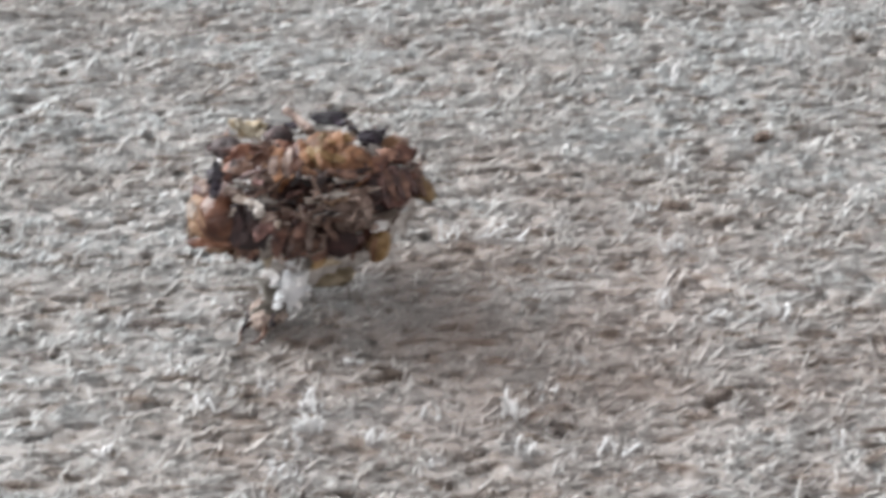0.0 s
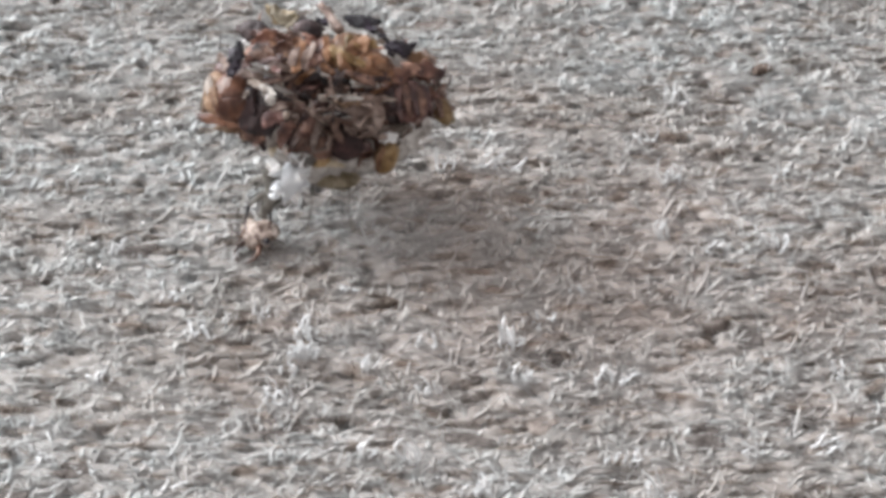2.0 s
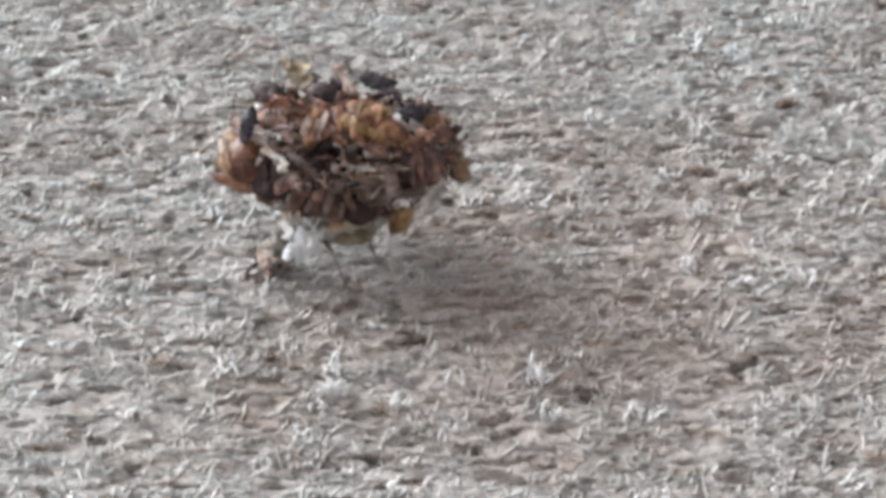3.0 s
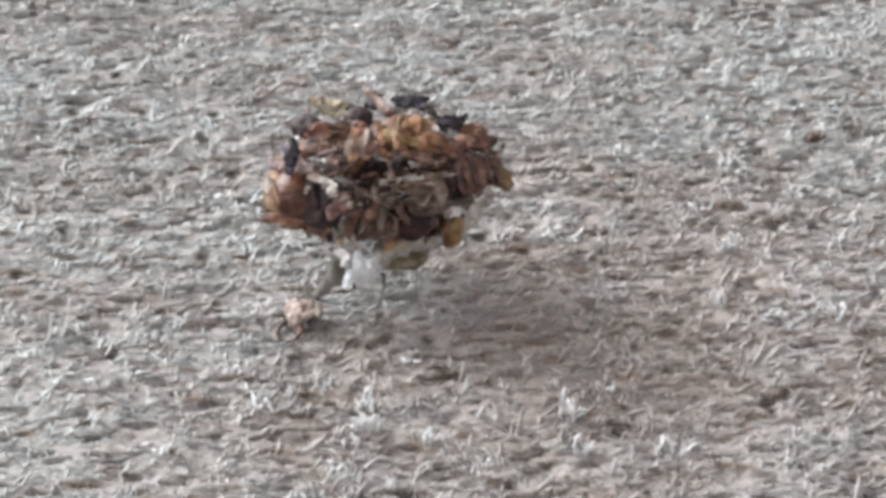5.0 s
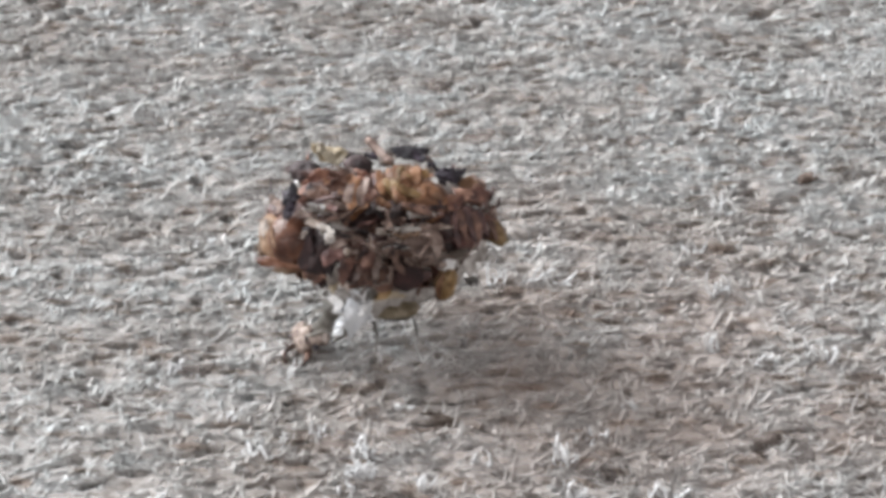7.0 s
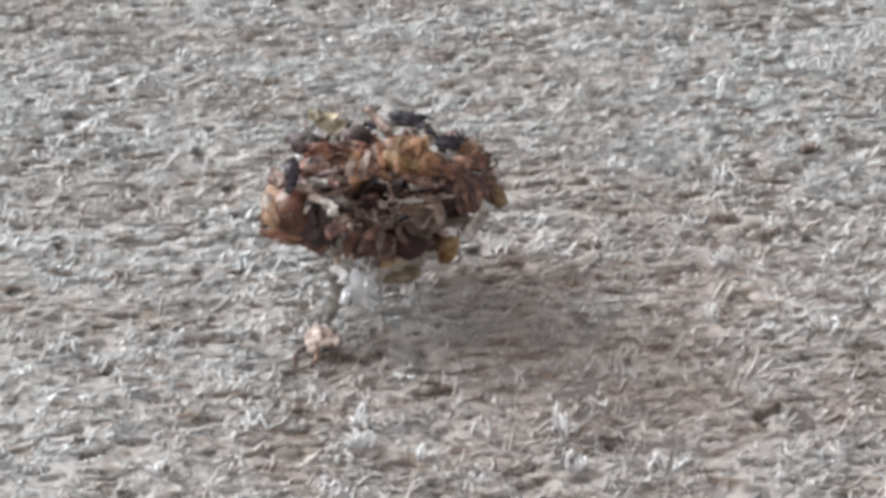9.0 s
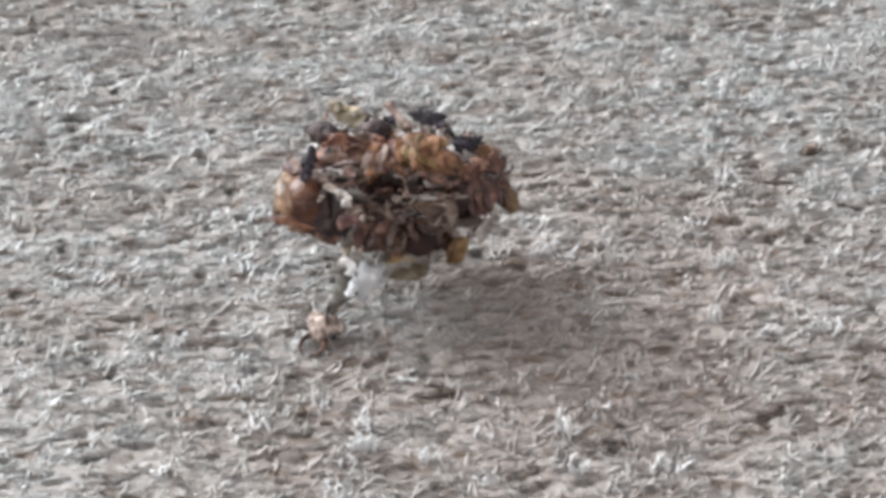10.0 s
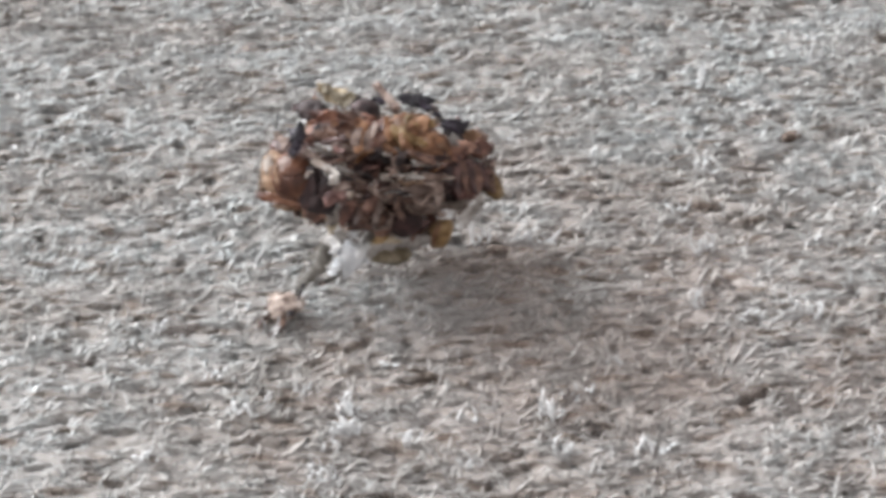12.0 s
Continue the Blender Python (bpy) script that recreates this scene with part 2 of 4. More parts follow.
def flake(w, h, seed, bend=0.5, thick=0.04, point=0.0, rough=0.015):
    """A curled scrap with a ragged outline. point: how far its lower end narrows."""
    rng = np.random.default_rng(seed)
    ph = rng.uniform(0, 6.28, 6)
    c1, c2 = rng.uniform(-1, 1, 2) * bend

    def fn(u, v):
        s, t = 2 * u - 1, 2 * v - 1
        n = max(abs(s), abs(t)) / (math.hypot(s, t) + 1e-6)
        x, y = s * (0.35 + 0.65 * n), t * (0.35 + 0.65 * n)
        a = math.atan2(t, s)
        k = 0.9 + 0.18 * math.sin(2 * a + ph[0]) + 0.16 * math.sin(3 * a + ph[5]) + 0.16 * abs(math.sin(2.5 * a + ph[1])) + 0.08 * math.sin(9 * a + ph[2])
        x, y = x * k, y * k
        x *= 1 - point * max(0, -y) * 0.8
        z = (c1 * x * x + c2 * y * y + 0.5 * bend * x * y + 0.12 * math.sin(3 * x + ph[3]) * math.sin(3 * y + ph[4])) * 0.5
        return (x * w / 2, y * h / 2, z * min(w, h))
    return sheet(fn, 10, 10, thick, seed, rough * 0.5, 0.16 * min(w, h))


def curl(length, width, turn, seed, wave=0.1, thick=0.026):
    """A ribbon of shed skin, rolled along its length."""
    rng = np.random.default_rng(seed)
    ph, tilt = rng.uniform(0, 6.28, 3), rng.uniform(-0.6, 0.6)
    pts, a, p = [], -turn / 2, np.zeros(3)
    for i in range(17):
        pts.append(p.copy())
        p = p + np.array((math.cos(a), math.sin(a), 0.35 * math.sin(ph[0] + i * 0.5))) * length / 16
        a += turn / 16 + 0.25 * math.sin(ph[1] + i * 0.8)
    pts = np.array(pts) - np.mean(pts, 0)

    def fn(u, v):
        i = min(15, int(u * 16))
        q = pts[i] + (pts[i + 1] - pts[i]) * (u * 16 - i)
        s = (v - 0.5) * width * (0.5 + 0.5 * math.sin(math.pi * min(1, max(0, u * 0.9 + 0.08)))) * (1 + 0.35 * math.sin(13 * u + 4 * v + ph[0]) + 0.2 * math.sin(31 * u + ph[1]))
        return (q[0] + s * tilt * 0.5, q[1] + s * 0.45 + wave * width * math.sin(9 * u + ph[2]), q[2] + s)
    return sheet(fn, 26, 5, thick, seed, 0.010, 0.12)


def spiky(w, h, seed, spines=14, reach=0.3):
    """A scrap of a small dark insect, bristling with broken legs drawn out of its own skin."""
    rng = random.Random(seed)
    v, f = lump(w * 0.36, h * 0.34, min(w, h) * 0.26, seed, 0.9, 2.6)
    bm = bmesh.new()
    vs = [bm.verts.new(p) for p in v]
    for q in f:
        bm.faces.new([vs[i] for i in q])
    bm.normal_update()
    for face in rng.sample([q for q in bm.faces if q.normal.z > -0.3], spines):
        n = face.normal.copy()
        bend = Vector((rng.gauss(0, 0.35), rng.gauss(0, 0.35), rng.gauss(0, 0.2)))
        r = reach * rng.uniform(0.35, 1.0)
        for share, shrink in ((0.45, 0.38), (0.55, 0.35)):
            face = bmesh.ops.extrude_discrete_faces(bm, faces=[face])["faces"][0]
            c = face.calc_center_median()
            for q in face.verts:
                q.co = c + (q.co - c) * shrink + (n + bend * (1 - share * 0.4)) * r * share
            n = (n + bend).normalized()
    bm.verts.index_update()
    out = np.array([q.co[:] for q in bm.verts]), [tuple(q.index for q in face.verts) for face in bm.faces]
    bm.free()
    return out


def stick(length, r0, r1, seed, bend=0.15, sides=7):
    rng = np.random.default_rng(seed)
    b = rng.normal(0, bend, 2)
    s = np.linspace(-0.5, 0.5, 8)
    pts = np.stack([length * b[0] * (s * s * 2 - 0.2), length * s, length * b[1] * s * s * 2], 1)
    return tube(pts, np.linspace(r0, r1, 8) * (1 + 0.12 * rng.normal(0, 1, 8)), sides)


# ---- the board ----
def value_noise(x, y, seed):
    xi, yi = np.floor(x).astype(np.int64), np.floor(y).astype(np.int64)
    fx, fy = x - xi, y - yi
    fx, fy = fx * fx * (3 - 2 * fx), fy * fy * (3 - 2 * fy)

    def h(a, b):
        n = (a * 374761393 + b * 668265263 + seed * 974634777) & 0x7FFFFFFF
        n = ((n ^ (n >> 13)) * 1274126177) & 0x7FFFFFFF
        return ((n ^ (n >> 16)) & 0xFFFF) / 65535.0
    return (h(xi, yi) * (1 - fx) + h(xi + 1, yi) * fx) * (1 - fy) + (h(xi, yi + 1) * (1 - fx) + h(xi + 1, yi + 1) * fx) * fy


def pits(x, y):
    """Small lengthwise hollows where the nap is torn out."""
    return np.clip(value_noise(x * 1.9 + 0.5 * y, y * 5.2 - 0.4 * x, 4) - 0.66, 0, 1) * (0.25 + 0.75 * value_noise(x * 0.5, y * 0.5, 5))


def relief(x, y):
    """Height of the board's nap in mm at x, y in mm."""
    x, y = np.asarray(x, float), np.asarray(y, float)
    z = 0.09 * (value_noise(x * 0.9 + y * 0.15, y * 1.4, 1) - 0.5)
    z = z + 0.032 * (value_noise(x * 2.0 - y * 0.4, y * 3.4, 2) - 0.5)
    # matted ridges that wander along the grain
    wx, wy = x + 0.5 * value_noise(x * 1.1, y * 1.1, 31), y + 0.45 * value_noise(x * 1.3, y * 1.3, 32)
    calm = np.clip(1.0 - 0.03 * y, 0.5, 1.25)
    z = z + calm * (0.045 * (1 - np.abs(2 * value_noise(wx * 1.5, wy * 4.2, 33) - 1)) + 0.026 * (1 - np.abs(2 * value_noise(wx * 3.1 + wy, wy * 7.5, 34) - 1)) - 0.035)
    return z - 0.10 - 1.0 * pits(x, y)


def spaced(lo, hi, step, far):
    a = list(np.arange(lo, hi + step / 2, step))
    s, left, right = step, [lo], [hi]
    while right[-1] < far:
        s *= 1.35
        right.append(min(far, right[-1] + s))
    s = step
    while left[-1] > -far:
        s *= 1.35
        left.append(max(-far, left[-1] - s))
    return np.array(left[:0:-1] + a + right[1:])


def build_board():
    xs, ys = spaced(-16, 20, 0.075, 1220), spaced(-15, 21, 0.055, 610)
    gx, gy = np.meshgrid(xs, ys)
    out = np.maximum(np.maximum(-16 - gx, gx - 20), np.maximum(-15 - gy, gy - 21))
    gz = relief(gx, gy) * np.clip(1 - out / 30, 0, 1) - 0.1 * (1 - np.clip(1 - out / 30, 0, 1))
    verts = np.stack([gx, gy, gz], -1).reshape(-1, 3)
    w, n = len(xs), len(verts)
    i, j = np.meshgrid(np.arange(len(ys) - 1), np.arange(w - 1), indexing="ij")
    a = (i * w + j).ravel()
    faces = np.stack([a, a + 1, a + w + 1, a + w], 1).tolist()
    # sides and underside of the board, 12 mm thick
    edge = [k for k in range(w)] + [r * w + w - 1 for r in range(1, len(ys))]
    edge += [(len(ys) - 1) * w + k for k in range(w - 2, -1, -1)] + [r * w for r in range(len(ys) - 2, 0, -1)]
    low = verts[edge].copy()
    low[:, 2] = -12
    m = len(edge)
    for k in range(m):
        faces.append((edge[(k + 1) % m], edge[k], n + k, n + (k + 1) % m))
    faces.append(tuple(n + k for k in range(m - 1, -1, -1)))
    ob = new("ground", mesh_from("ground", np.concatenate([verts, low]), faces, BOARD))
    return tagged(ob, "pale beige fibrous board with a rough, frayed nap", "board", kind="structure")


def fibre_field(count, seed, long, thick, stand, lift, squash, spread, arch, cling, bunch=0.0, knots=0, locks=0):
    """Frayed fibres lying tangled on the board, some with their tips raised."""
    rng = np.random.default_rng(seed)
    x, y = rng.uniform(-16, 20, count), rng.uniform(-14.5, 20.5, count)
    if knots:
        k = rng.integers(0, knots, count)
        x = rng.uniform(-16, 20, knots)[k] + rng.normal(0, 0.13, count)
        y = rng.uniform(-14.5, 20.5, knots)[k] + rng.normal(0, 0.13, count)
    lock = rng.integers(0, max(locks, 1), count)
    if locks:
        x = rng.uniform(-16, 20, locks)[lock] + rng.normal(0, 0.07, count)
        y = rng.uniform(-14.5, 20.5, locks)[lock] + rng.normal(0, 0.05, count)
    seen = (np.abs(x - 1.9) < 11.5 + 0.27 * (y + 14)) & (y < 19.8)
    seen &= rng.random(count) > 9.0 * pits(x, y)
    if bunch:
        # one stretch is rubbed barer, spread under the larva to deepen its shade
        seen &= rng.random(count) < np.clip(0.76 + 0.03 * y, 0.5, 1.0) * (1 - 0.4 * np.exp(-((x - 5.0) / 8.5) ** 4 - ((y + 1.4) / 3.2) ** 2))
        seen &= rng.random(count) < np.clip(0.25 + 0.02 * y, 0.2, 0.5) + 1.5 * np.clip(0.6 * value_noise(x * 0.6, y * 0.8, 21) + 0.4 * value_noise(x * 1.7, y * 2.1, 22) - 0.34, 0, 1) * bunch
    x, y, lock = x[seen], y[seen], lock[seen]
    n = len(x)
    lean = 0.35 * (value_noise(x * 0.12, y * 0.12, 9) - 0.4)
    ang = lean + rng.normal(0, spread, n) + np.where(rng.random(n) < 0.3, rng.uniform(-1.6, 1.6, n), 0)
    size = rng.uniform(*long, n) * np.where(rng.random(n) < 0.5, 0.6, 1.0)
    turn = rng.normal(0, 0.7, n)
    if locks:
        # the fibres of one lock run and curl together
        ang = lean + rng.normal(0, spread, locks)[lock] + rng.normal(0, 0.3, n)
        turn = rng.normal(0, 1.1, locks)[lock] + rng.normal(0, 0.4, n)
    up = rng.random(n) < stand * np.clip(1.0 - 0.045 * y, 0.25, 1.4)
    rise = np.where(up, rng.uniform(0.5, 1.5, n), rng.uniform(0.0, 0.35, n) * (1 - cling))
    hump = rng.uniform(0.0, arch, n)
    rad = rng.uniform(*thick, n)
    K, S = 6, 3
    pts = np.zeros((n, K, 3))
    px, py = x.copy(), y.copy()
    step = size / (K - 1)
    climb = np.zeros(n)
    for k in range(K):
        s = k / (K - 1)
        z = relief(px, py) if k < 2 else base + cling * (relief(px, py) - base)
        if k < 2:
            base = z
        pts[:, k] = np.stack([px, py, z + lift + hump * math.sin(math.pi * s) + climb], 1)
        a = ang + turn * (s - 0.5)
        tilt = rise * s
        px = px + np.cos(a) * np.cos(tilt) * step
        py = py + np.sin(a) * np.cos(tilt) * step
        climb = climb + np.sin(tilt) * step
    t = np.gradient(pts, axis=1)
    t /= np.linalg.norm(t, axis=2, keepdims=True) + 1e-9
    side = np.cross(t, np.array((0.1, 0.15, 1.0)))
    side /= np.linalg.norm(side, axis=2, keepdims=True) + 1e-9
    nor = np.cross(side, t)
    prof = np.array((0.7, 1.0, 1.05, 0.95, 0.7, 0.25))
    flat = rng.uniform(0.6, 1.2, n) * squash
    verts = np.zeros((n, K, S, 3))
    for k in range(S):
        a = 2 * math.pi * k / S + 0.5
        verts[:, :, k] = pts + (rad[:, None] * prof)[..., None] * (math.cos(a) * side * 1.4 + math.sin(a) * nor * flat[:, None, None])
    idx = np.arange(n * K * S).reshape(n, K, S)
    faces = []
    for k in range(S):
        q = np.stack([idx[:, :-1, k], idx[:, :-1, (k + 1) % S], idx[:, 1:, (k + 1) % S], idx[:, 1:, k]], -1)
        faces.append(q.reshape(-1, 4))
    return verts.reshape(-1, 3), np.concatenate(faces)


def big_mesh(name, verts, quads, mat):
    me = bpy.data.meshes.new(name)
    me.vertices.add(len(verts))
    me.vertices.foreach_set("co", (verts * MM).astype(np.float32).ravel())
    me.loops.add(quads.size)
    me.loops.foreach_set("vertex_index", quads.astype(np.int32).ravel())
    me.polygons.add(len(quads))
    me.polygons.foreach_set("loop_start", np.arange(0, quads.size, 4, dtype=np.int32))
    me.materials.append(mat)
    me.update(calc_edges=True)
    me.polygons.foreach_set("use_smooth", np.ones(len(quads), bool))
    me.validate()
    return me


def stacked(*fields):
    """Several fields of fibres as one."""
    verts, quads, count = [], [], 0
    for v, q in fields:
        verts.append(v)
        quads.append(q + count)
        count += len(v)
    return np.concatenate(verts), np.concatenate(quads)


ground = build_board()
pressed = fibre_field(34000, 5, (0.5, 1.3), (0.018, 0.05), 0.03, -0.008, 0.3, 0.6, 0.02, 0.95)
nap = part("fibres", big_mesh("fibres", *pressed, FIBRE), ground)
tagged(nap, "pale tan plant fibres pressed into the board", kind="stuff")
fine = fibre_field(11000, 6, (0.3, 0.9), (0.014, 0.032), 0.45, 0.006, 0.4, 0.7, 0.03, 0.8, 1.5)
coarse = fibre_field(1800, 8, (0.45, 1.0), (0.022, 0.046), 0.5, 0.015, 0.45, 0.9, 0.07, 0.65, 1.5)
tufted = fibre_field(4500, 9, (0.2, 0.65), (0.014, 0.036), 0.7, 0.01, 0.6, 1.3, 0.05, 0.65, 0.0, 550)
down = fibre_field(54000, 10, (0.35, 0.95), (0.02, 0.055), 0.05, 0.004, 0.2, 0.95, 0.02, 0.95, 1.5, 0, 7800)
wisps = part("wisps", big_mesh("wisps", *stacked(fine, coarse, tufted, down), WISP), ground)
tagged(wisps, "thin white frayed wisps curling off the board", kind="stuff")


def tuft(x, y, height, spread, strands, seed, lean=0.0):
    """A knot of bleached fibres that stands out of the nap."""
    rng = np.random.default_rng(seed)
    out = []
    for _ in range(strands):
        a, r = rng.uniform(0, 6.28), spread * math.sqrt(rng.random())
        root = np.array((r * math.cos(a), 0.5 * r * math.sin(a), -0.04))
        rise = height * rng.uniform(0.15, 1)
        tip = root + np.array((lean * rise + rng.normal(0, 0.35) * spread, rng.normal(0, 0.3) * spread, rise))
        mid = (tip + root) / 2 + rng.normal(0, 0.28, 3) * (1, 1, 0.5) * max(height, spread)
        s = np.linspace(0, 1, 7)[:, None]
        pts = root * (1 - s) ** 2 + 2 * mid * s * (1 - s) + tip * s * s + rng.normal(0, 0.012, (7, 3))
        w = rng.uniform(0.016, 0.045)
        out.append(tube(pts, np.array((0.8, 1, 1.2, 0.9, 1.1, 0.8, 0.3)) * w, 5))
    z = float(relief(x, y))
    return part("fibre_tuft", mesh_from("fibre_tuft", *joined(*out), TUFT), ground, pose(x * MM, y * MM, z * MM), "white bleached tuft of frayed fibres")


tuft(-0.66, -6.02, 0.74, 0.25, 16, 1, 0.20)
tuft(-0.75, -6.86, 0.63, 0.37, 30, 2, 0.10)
tuft(-0.96, -7.38, 0.37, 0.31, 6, 3, -0.20)
tuft(9.80, 9.88, 1.15, 0.09, 5, 4, 0.08)
tuft(9.52, 5.10, 0.74, 0.25, 8, 5, -0.10)
tuft(12.29, 7.00, 0.67, 0.05, 4, 6, 0.15)
tuft(8.62, -1.60, 0.96, 0.12, 6, 7, -0.05)
tuft(9.11, 0.91, 0.83, 0.40, 12, 8, 0.00)
tuft(11.68, -2.06, 0.67, 0.31, 8, 9, -0.30)
tuft(11.96, 1.34, 0.37, 0.40, 6, 10, 0.50)
tuft(6.17, -4.19, 0.56, 0.28, 4, 11, -0.60)
tuft(4.24, 1.57, 0.56, 0.62, 14, 12, 0.20)
tuft(2.82, 1.58, 0.56, 0.37, 8, 13, 0.00)
tuft(13.41, 11.20, 1.11, 0.12, 4, 14, 0.10)
tuft(-1.36, 10.20, 0.22, 0.25, 8, 15, 0.20)
tuft(5.65, 8.57, 0.22, 0.17, 9, 16, 0.00)
tuft(-8.43, 7.50, 0.56, 0.34, 6, 17, 0.50)
tuft(-10.03, 15.06, 0.70, 0.08, 3, 18, 0.00)
tuft(-5.92, -2.49, 0.48, 0.40, 8, 19, 0.20)
tuft(-4.17, -4.48, 0.37, 0.40, 10, 20, 0.40)
tuft(-2.83, -2.64, 0.56, 0.37, 8, 21, 0.10)
tuft(-1.40, -8.23, 0.56, 0.19, 6, 22, -0.30)
tuft(-5.56, -7.87, 0.82, 0.19, 7, 23, 0.20)
tuft(0.83, -7.36, 0.56, 0.22, 6, 24, 0.40)
tuft(-1.84, -5.27, 0.44, 0.31, 7, 25, 0.10)
tuft(-3.19, -5.93, 0.41, 0.62, 12, 26, 0.30)
tuft(4.28, -6.45, 0.93, 0.28, 9, 27, -0.20)
tuft(2.31, -6.43, 0.63, 0.25, 6, 28, 0.10)
tuft(2.46, -8.27, 0.74, 0.22, 6, 29, -0.30)
tuft(4.79, -7.87, 0.82, 0.31, 10, 30, 0.10)
tuft(6.72, -7.67, 0.52, 0.62, 10, 31, 0.20)
tuft(5.23, -5.45, 0.33, 0.40, 7, 32, 0.00)
tuft(7.72, -12.03, 1.15, 0.28, 9, 33, -0.35)
tuft(10.03, -10.43, 0.63, 0.19, 6, 34, -0.30)
tuft(11.49, -10.21, 0.44, 0.40, 6, 35, 0.60)
tuft(2.08, -10.74, 0.82, 0.19, 7, 36, -0.20)
tuft(-1.32, -8.64, 0.74, 0.25, 8, 37, 0.10)
tuft(12.53, -7.24, 0.56, 0.37, 6, 38, -0.40)
tuft(6.94, -10.67, 0.67, 0.53, 10, 39, 0.10)
tuft(0.89, -10.56, 0.93, 0.22, 6, 40, 0.20)
tuft(3.37, -11.70, 0.56, 0.53, 10, 41, 0.30)
tuft(-3.48, -11.70, 0.48, 0.31, 6, 42, 0.20)
tuft(-6.59, -10.67, 0.56, 0.46, 7, 43, 0.10)
tuft(8.47, 2.92, 0.44, 0.40, 6, 44, 0.00)
tuft(9.98, -2.17, 0.41, 0.56, 7, 45, 0.30)
tuft(0.38, -4.01, 0.30, 0.40, 7, 46, 0.20)
tuft(-10.62, 6.74, 0.37, 0.40, 7, 47, 0.30)
tuft(-5.61, 3.67, 0.33, 0.53, 7, 48, 0.20)
tuft(3.91, 6.86, 0.33, 0.43, 8, 49, 0.20)
tuft(-1.09, 15.61, 0.30, 0.37, 6, 50, 0.10)


def fleck(x, y, w, h, seed):
    """A brown spot of bare board in the nap, added as a thin flat scrap."""
    v, f = flake(w * 1.15, h * 1.15, seed, 0.05, 0.02)
    v = v * (1, 1, 0.35)
    v[:, 2] += relief(x + v[:, 0], y + v[:, 1]) * 0.8 + 0.012
    return part("bark_fleck", mesh_from("bark_fleck", v, f, BARE_BROWN), ground, pose(x * MM, y * MM, 0), "brown fleck of bare board showing through the nap")


fleck(-5.28, 14.24, 0.65, 0.71, 1)
fleck(-8.38, 12.32, 1.08, 0.60, 2)
fleck(-4.34, 12.62, 0.56, 0.49, 3)
fleck(-5.28, 12.99, 0.56, 0.27, 4)
fleck(-3.31, 10.33, 0.62, 0.49, 5)
fleck(1.26, 12.43, 0.71, 0.71, 6)
fleck(-0.16, 15.91, 0.93, 0.54, 7)
fleck(4.13, 11.64, 0.78, 0.38, 8)
fleck(2.41, 9.41, 0.93, 0.60, 9)
fleck(7.27, 9.14, 0.62, 0.38, 10)
fleck(11.29, 7.88, 0.71, 0.60, 11)
fleck(-5.92, 5.27, 1.08, 0.44, 12)
fleck(-5.27, -2.49, 0.93, 0.44, 13)
fleck(-1.46, -5.50, 0.68, 0.54, 14)
fleck(-2.67, -1.57, 0.56, 0.54, 15)
fleck(9.48, -5.41, 0.71, 0.49, 16)
fleck(10.43, -5.85, 0.62, 0.82, 17)
fleck(12.14, -0.74, 0.68, 0.33, 18)
fleck(7.68, 4.23, 0.71, 0.38, 19)
fleck(5.62, 3.90, 0.71, 0.38, 20)
fleck(-8.01, -3.92, 0.93, 0.33, 21)
fleck(11.45, -4.13, 1.02, 0.33, 22)
fleck(5.30, -6.84, 0.87, 0.54, 23)
fleck(-1.14, -9.47, 0.93, 0.82, 24)
fleck(-0.86, -8.31, 0.40, 0.49, 25)
fleck(3.27, -9.92, 1.08, 0.38, 26)
fleck(8.88, -9.74, 0.93, 0.76, 27)
fleck(-5.87, -11.15, 0.78, 0.38, 28)
fleck(11.26, -8.98, 0.93, 0.65, 29)
fleck(10.30, -5.47, 1.02, 0.60, 30)
fleck(5.02, -9.38, 0.62, 0.44, 31)
fleck(-7.14, -12.23, 0.53, 0.82, 32)
fleck(7.65, 12.16, 0.31, 0.60, 33)
fleck(7.37, -1.00, 0.93, 0.27, 34)


def soil_crumb(x, y, w, h, seed):
    v, f = lump(w / 2, h / 2, 0.14, seed, 0.5, 1.8)
    ob = new("soil_crumb", mesh_from("soil_crumb", v, f, CRUMB))
    ob.matrix_basis = pose(x * MM, y * MM, (float(relief(x, y)) + 0.08) * MM, 0, 0, seed * 37)
    return tagged(ob, "small brown crumb lodged in the fibres", "crumb", "crumbs on the board")


soil_crumb(12.2, 6.85, 0.8, 0.4, 1)


# ---- the larva and its load ----
larva = new("insect_larva")
tagged(larva, "small pale larva carrying a clump of brown insect scraps", "insect")
TILT = radians(35)
RIGHT, RISE, NEAR = Vector((1, 0, 0)), Vector((0, math.sin(TILT), math.cos(TILT))), Vector((0, -math.cos(TILT), math.sin(TILT)))
MID = Vector((0, 0, 2.9))


def at(a, b, out=0.0, spin=0.0, tip=0.0, nod=0.0):
    """The pose of a scrap on the load's near side: a mm across, b mm up its slope, out mm proud of it."""
    q = 1 - (a / 3.6) ** 2 - (b / 2.1) ** 2
    c = 2.0 * math.sqrt(max(q, 0.0)) + out
    p = (MID + RIGHT * a + RISE * b + NEAR * c) * MM
    frame_m = Matrix((RIGHT, RISE, NEAR)).transposed().to_4x4()
    swing = Euler((radians(nod) - b * 0.28, radians(tip) + a * 0.18, 0)).to_matrix().to_4x4()
    return Matrix.Translation(p) @ frame_m @ swing @ pose(0, 0, 0, 0, 0, spin)


def build_core():
    v, f = lump(2.5, 1.25, 1.45, 3, 0.4, 1.9, 4)
    v = v + (0.15, 0, 0)
    m = np.array(Matrix((RIGHT, RISE, NEAR)).transposed())
    v = v @ m.T + np.array(MID)
    return part("debris_pack", mesh_from("debris_pack", v, f, MAROON), larva, None, "matted brown core of dry insect scraps")


